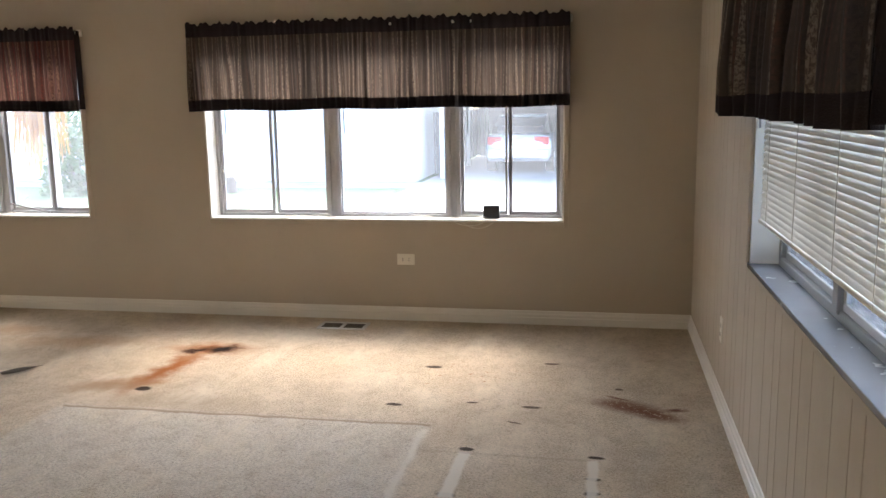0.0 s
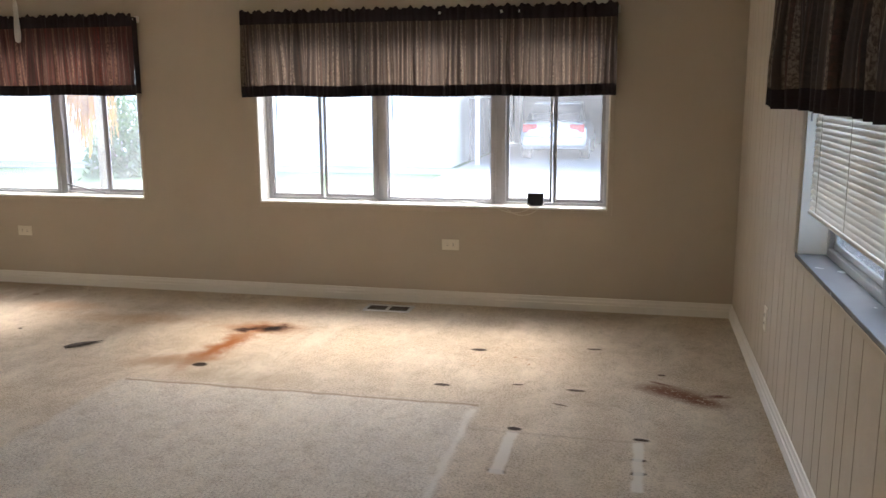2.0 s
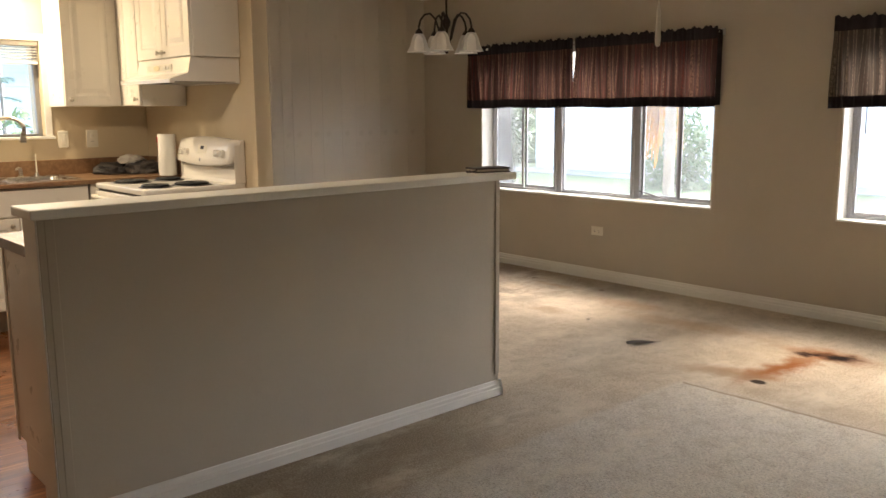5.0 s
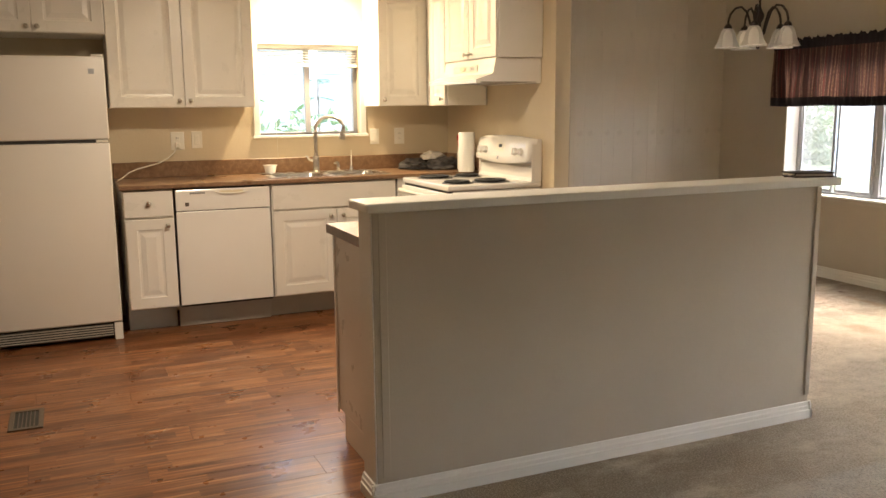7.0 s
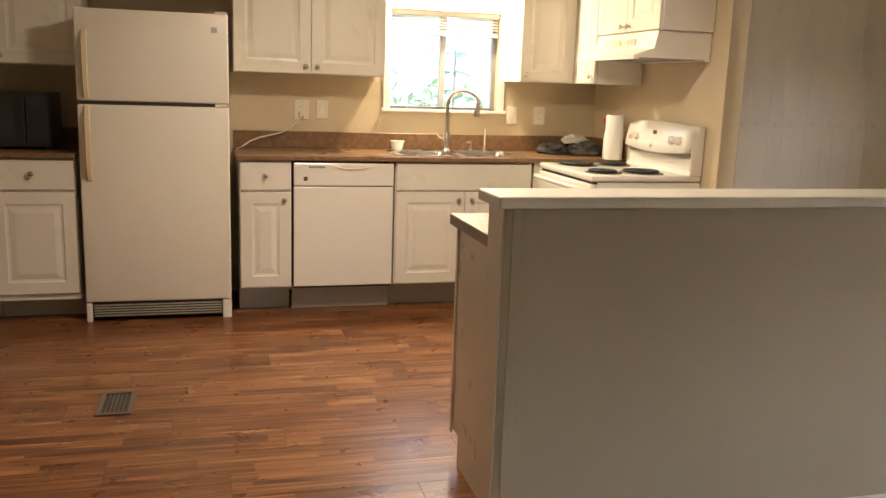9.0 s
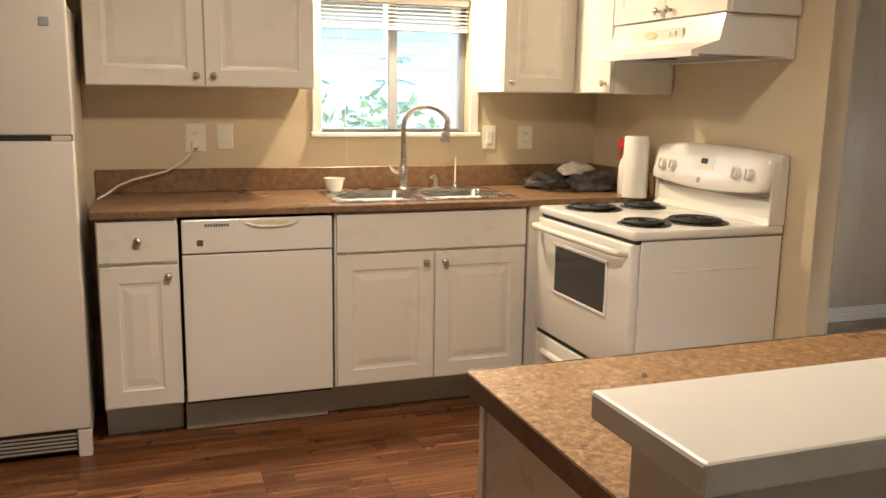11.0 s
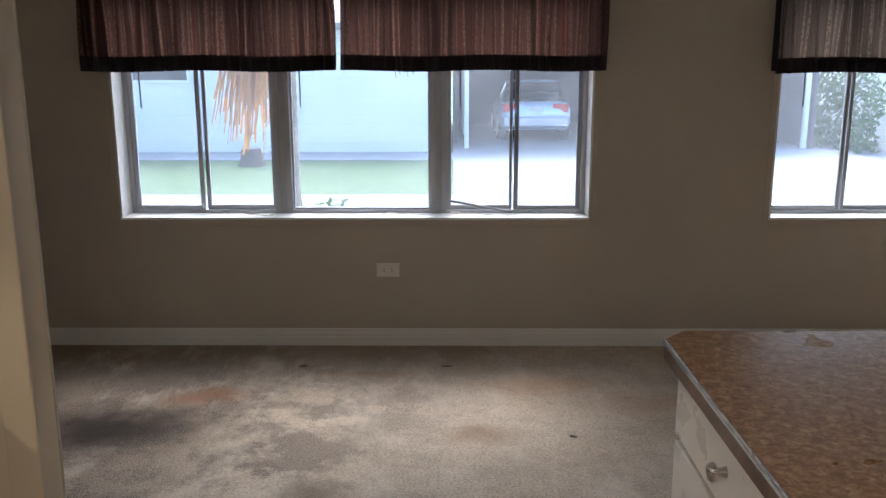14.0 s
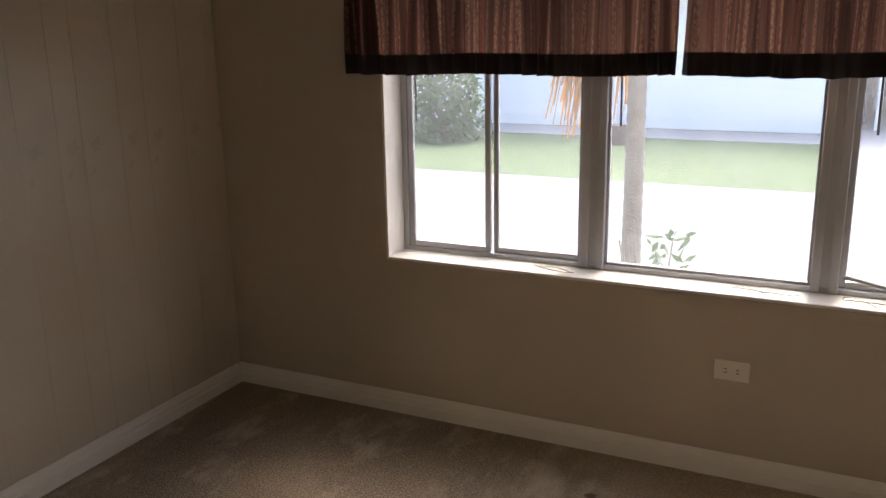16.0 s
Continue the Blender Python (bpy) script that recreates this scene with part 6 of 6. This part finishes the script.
body.faces.new(rings[0])
body.faces.new(rings[-1])
bmesh.ops.recalc_face_normals(body, faces=body.faces)
part("body", body, M_CARPAINT, car, "", True)
cab = bmesh.new()
secs = [(-1.75, 0.60, 1.00, 1.02), (-1.15, 0.66, 1.00, 1.40), (-0.5, 0.66, 0.98, 1.46), (0.25, 0.66, 0.97, 1.42), (1.05, 0.62, 0.94, 0.97)]
rings = [[cab.verts.new((x, y, z)) for x, z in ((-hw_ - 0.16, zb), (-hw_, zt), (hw_, zt), (hw_ + 0.16, zb))] for y, hw_, zb, zt in secs]
for r, q in zip(rings, rings[1:]):
    for j in range(3):
        cab.faces.new((r[j], r[j + 1], q[j + 1], q[j]))
bmesh.ops.recalc_face_normals(cab, faces=cab.faces)
part("greenhouse", cab, M_DARKGLASS, car, "dark tinted glazing", True)
part("roof_panel", box(-0.62, 0.62, -1.05, 0.2, 1.405, 1.47, 0.03, 2), M_CARPAINT, car)
for s in (-1, 1):
    part("tail_lamp", box(s * 0.60 - 0.19, s * 0.60 + 0.19, -2.235, -2.10, 0.72, 0.93, 0.03, 2), M_TAIL, car, "red tail lamp")
    for y in (-1.35, 1.40):
        wh = part("wheel", rod(bmesh.new(), (s * 0.66, y, 0.32), (s * 0.88, y, 0.32), 0.32, None, 24), M_TYRE, car, "black tyre")
        part("rim", rod(bmesh.new(), (s * 0.87, y, 0.32), (s * 0.895, y, 0.32), 0.20, None, 18), M_ALU, wh)
part("bumper", box(-0.80, 0.80, -2.32, -2.12, 0.36, 0.62, 0.05, 2), M_CARPAINT, car)
part("number_plate", box(-0.16, 0.16, -2.262, -2.235, 0.74, 0.86), M_PLATE, car, "pale number plate")


# ---- plants ----
def frond(bm, base, yaw, lift, length, droop, width, leaflets=16):
    """One feathered palm frond."""
    d = Vector((math.cos(yaw), math.sin(yaw), 0))
    side = Vector((-d.y, d.x, 0))
    prev = None
    for i in range(leaflets + 1):
        a = i / leaflets
        p = Vector(base) + d * (length * (a - 0.18 * a * a)) + Vector((0, 0, lift * length * a - droop * length * a * a))
        if prev is not None:
            dirn = (p - prev).normalized()
            w = width * math.sin(math.pi * min(1, 0.12 + a * 0.88))
            for s in (-1, 1):
                tip = p + side * s * w + dirn * w * 0.7 + Vector((0, 0, -0.35 * w))
                q = p + dirn * length / leaflets * 0.45
                bm.faces.new([bm.verts.new(v) for v in (p, q, tip)])
            up_ = Vector((0, 0, 0.012))
            bm.faces.new([bm.verts.new(v) for v in (prev - side * 0.012, prev + side * 0.012, p + side * 0.010 + up_ * 0.1, p - side * 0.010 + up_ * 0.1)])
        prev = p


def palm(name, x, y, height, r, label, dead, live, seed, length=1.7):
    t = thing(name, pose(x, y, GROUND), label, "palm tree")
    rnd = random.Random(seed)
    prof = []
    for i in range(int(height / 0.09) + 1):
        z = i * 0.09
        prof.append((r * (1.12 - 0.25 * z / height), z))
        prof.append((r * (1.0 - 0.25 * z / height), z + 0.055))
    part("trunk", lathe(bmesh.new(), prof, n=16), M_BARK, t, "ringed grey trunk", True)
    if live:
        bm = bmesh.new()
        for i in range(live):
            frond(bm, (0, 0, height), rnd.uniform(0, 6.28), rnd.uniform(0.1, 0.9), length * rnd.uniform(0.8, 1.1), rnd.uniform(0.6, 1.1), 0.30)
        part("crown", bm, M_LEAF, t, "green feathery crown")
    if dead:
        bm = bmesh.new()
        for i in range(dead):
            frond(bm, (0, 0, height - 0.1), rnd.uniform(0, 6.28), rnd.uniform(-0.9, -0.2), length * rnd.uniform(0.6, 1.0), rnd.uniform(1.2, 2.2), 0.20)
        part("dead_fronds", bm, M_DEAD, t, "hanging orange-brown dead fronds")
    return t


near_palm = palm("palm_tree", -4.87, 7.84, 2.9, 0.062, "slender ringed palm with orange dead fronds outside window", 0, 12, 6, 1.2)
rnd = random.Random(41)
bm = bmesh.new()
for i in range(230):
    ang, rad = rnd.uniform(0, 6.28), 0.30 * math.sqrt(rnd.random())
    end = Vector((-0.42 + rad * math.cos(ang), 0.42 + rad * math.sin(ang), 0.95 + 1.0 * rnd.random() ** 1.1 + rad * 1.5))
    top = Vector((end.x * 0.55, end.y * 0.55, 2.75 + rnd.uniform(-0.1, 0.1)))
    w = rnd.uniform(0.020, 0.046)
    side = Vector((math.cos(ang + 1.2), math.sin(ang + 1.2), 0)) * w
    prev = None
    for j in range(6):
        a = j / 5
        p = Vector((0, 0, 2.9)).lerp(top, min(1, a * 2.2)) if a < 0.45 else top.lerp(end, (a - 0.45) / 0.55)
        p = p + Vector((0.02 * math.sin(9 * a + i), 0.02 * math.cos(7 * a + i), 0))
        k_ = 1.0 - 0.75 * a
        row_ = (bm.verts.new(p - side * k_), bm.verts.new(p + side * k_))
        if prev:
            bm.faces.new((prev[0], prev[1], row_[1], row_[0]))
        prev = row_
part("dead_fronds", bm, M_DEAD, near_palm, "hanging orange-brown dead fronds")
bm = bmesh.new()
for i in range(90):
    ang, rad = rnd.uniform(0, 6.28), 0.26 * math.sqrt(rnd.random())
    end = Vector((0.78 + rad * math.cos(ang), 0.95 + rad * math.sin(ang), 1.62 + 0.7 * rnd.random() + rad))
    top = Vector((end.x * 0.75, end.y * 0.75, 2.85 + rnd.uniform(-0.1, 0.1)))
    side = Vector((math.cos(ang + 1.2), math.sin(ang + 1.2), 0)) * rnd.uniform(0.014, 0.03)
    pts = [Vector((0, 0, 2.9)), top, top.lerp(end, 0.5), end]
    verts = [(bm.verts.new(q - side * (1.0 - 0.25 * n_)), bm.verts.new(q + side * (1.0 - 0.25 * n_))) for n_, q in enumerate(pts)]
    for a, b in zip(verts, verts[1:]):
        bm.faces.new((a[0], a[1], b[1], b[0]))
part("drooping_fronds", bm, M_LEAF, near_palm, "drooping grey-green fronds")
solid("tree_stump", lathe(bmesh.new(), [(0.0005, 0.0), (0.26, 0.0), (0.21, 0.10), (0.19, 0.30), (0.17, 0.33), (0.0005, 0.32)], n=18), M_STUMP, "weathered grey-brown tree stump on lawn", "stump", m=pose(-7.42, 17.3, GROUND), smooth=True)


def bush(name, x, y, z, sx, sy, sz, count, leaf, label, seed, mat=None, cat="shrub", stems=True):
    """A shrub of many small separate leaves on thin stems."""
    t = thing(name, pose(x, y, z), label, cat)
    rnd = random.Random(seed)
    bm = bmesh.new()
    for i in range(count):
        while True:
            p = Vector((rnd.uniform(-1, 1), rnd.uniform(-1, 1), rnd.uniform(0, 1)))
            if p.length < 0.62 + 0.38 * noise.noise(p * 2.2 + Vector((seed, 0, 0))) + 0.2:
                break
        c = Vector((p.x * sx, p.y * sy, p.z * sz + 0.02))
        e = Euler((rnd.uniform(-1.1, 1.1), rnd.uniform(-1.1, 1.1), rnd.uniform(0, 6.28))).to_matrix()
        l = leaf * rnd.uniform(0.6, 1.3)
        bm.faces.new([bm.verts.new(c + e @ Vector(v)) for v in ((-l, 0, 0), (0, -l * 0.38, 0.0), (l, 0, l * 0.1), (0, l * 0.38, 0.0))])
    part("leaves", bm, mat or M_LEAF, t, "loose green leaves")
    if stems:
        st = bmesh.new()
        for i in range(7):
            a = rnd.uniform(0, 6.28)
            rod(st, (0, 0, 0), (math.cos(a) * sx * 0.6, math.sin(a) * sy * 0.6, sz * rnd.uniform(0.5, 0.9)), 0.012, 0.004, 6)
        part("stems", st, M_BARK, t)
    return t


bush("shrub", -4.50, 6.75, GROUND, 0.30, 0.28, 1.22, 420, 0.042, "leafy shrub just outside the window", 3)
bush("shrub", -10.6, 16.9, GROUND, 0.95, 0.9, 2.2, 1900, 0.10, "rounded green shrub beside white house", 4)
bush("tree_clump", -20.5, 21.5, GROUND, 2.2, 2.0, 4.0, 2600, 0.17, "green garden tree beside the white house", 31, cat="tree")
bush("hedge", 5.3, 21.5, GROUND, 0.7, 3.0, 2.3, 2200, 0.10, "tall dark hedge beside the carport", 12)

solid("pavement_east", box(1.3, 7.0, -6, 7.5, GROUND - 0.02, GROUND + 0.012), M_CONC, "pale concrete drive beside the house", "pavement", "structure")

# side yard outside the kitchen window
solid("pavement_side", box(-12, -6.4, -6, 6, GROUND - 0.02, GROUND + 0.012), M_CONC, "pale concrete side yard", "pavement", "structure")
nb = thing("neighbour_house", pose(-13.6, 2.0, GROUND), "white sided neighbouring house beyond the side yard", "house")
M_NB = painted("pale_blue_siding", (0.36, 0.43, 0.49), 0.6, 0.05, 20, 0.05)
part("wall", box(-2, 0, -6, 8, 0, 3.0), M_NB, nb)
part("roof", box(-3, 0.6, -6.5, 8.5, 3.0, 3.2, 0.03), M_ROOF, nb)
# sky reflection put into the glass as a pale blue base colour
nw = part("window", box(0.002, 0.04, 3.0, 4.4, 1.75, 2.6), plain("glass_painted_sky_blue", (0.30, 0.38, 0.46), 0.08), nb, "pale blue window")
part("post", box(1.9, 2.0, 1.05, 1.15, 0, 3.0), M_SIDING, nb)
for i in range(14):
    part("siding_board", box(0.001, 0.012, -6, 8, 0.2 + i * 0.2, 0.2 + i * 0.2 + 0.185, 0.003), M_NB, nb)
bush("shrub", -8.6, 2.05, GROUND, 0.8, 1.8, 2.15, 2600, 0.075, "light green shrub outside the kitchen window", 21)
cf = thing("conifer", pose(-9.7, 2.62, GROUND), "young tiered conifer outside the kitchen window", "tree")
part("trunk", rod(bmesh.new(), (0, 0, 0), (0, 0, 2.25), 0.05, 0.012, 10), M_BARK, cf)
rnd = random.Random(23)
bm = bmesh.new()
for tier in range(9):
    z = 0.55 + tier * 0.205
    for i in range(9):
        frond(bm, (0, 0, z), i * 0.698 + tier * 0.4 + rnd.uniform(-0.2, 0.2), rnd.uniform(0.0, 0.12), (0.80 - 0.075 * tier) * rnd.uniform(0.85, 1.1), rnd.uniform(0.12, 0.3), 0.085, 12)
part("branches", bm, leafy("conifer_needles", (0.04, 0.09, 0.055), (0.08, 0.15, 0.085), 14.0, 0.4), cf, "soft tiered green branches")

# ---- wall boards and floor boards ----
panel_boards(wall_east, XR + 0.0055, XR, YB, YF, [0.102, 0.155, 0.205, 0.128, 0.092, 0.178], CEIL, [(W3[0], W3[1], W3Z[0], W3Z[1])])
panel_boards(wall_west, XD - 0.0025, XD, YS + 0.118, YF, [0.205, 0.155, 0.102, 0.178, 0.128], CEIL, (), 0.00025, 0.0005, M_WALLG)

BW, BL = 0.192, 1.285
rnd = random.Random(11)
cache = {}
x, row = -2.42, 0
while x > XK + 0.02:
    w = min(BW if x < -2.5 else 0.238, x - XK)
    y = YB - [0.0, 0.43, 0.86, 0.21, 0.64][row % 5]
    y_end = 2.695 if x <= -2.65 else 0.795
    while y < y_end:
        a, b = max(y, YB), min(y + BL, y_end)
        if b - a > 0.02:
            key = (round(w, 3), round(b - a, 3))
            if key not in cache:
                cache[key] = mesh_of("floor_board", box(-key[0] / 2 + 0.0004, key[0] / 2 - 0.0004, 0.0004, key[1] - 0.0004, -0.009, 0.0, 0.0006), M_BOARD)
            ob = new("floor_board", cache[key])
            ob.location = (x - w / 2, a, 0)
            ob.parent = laminate_floor
        y += BL
    x -= w
    row += 1
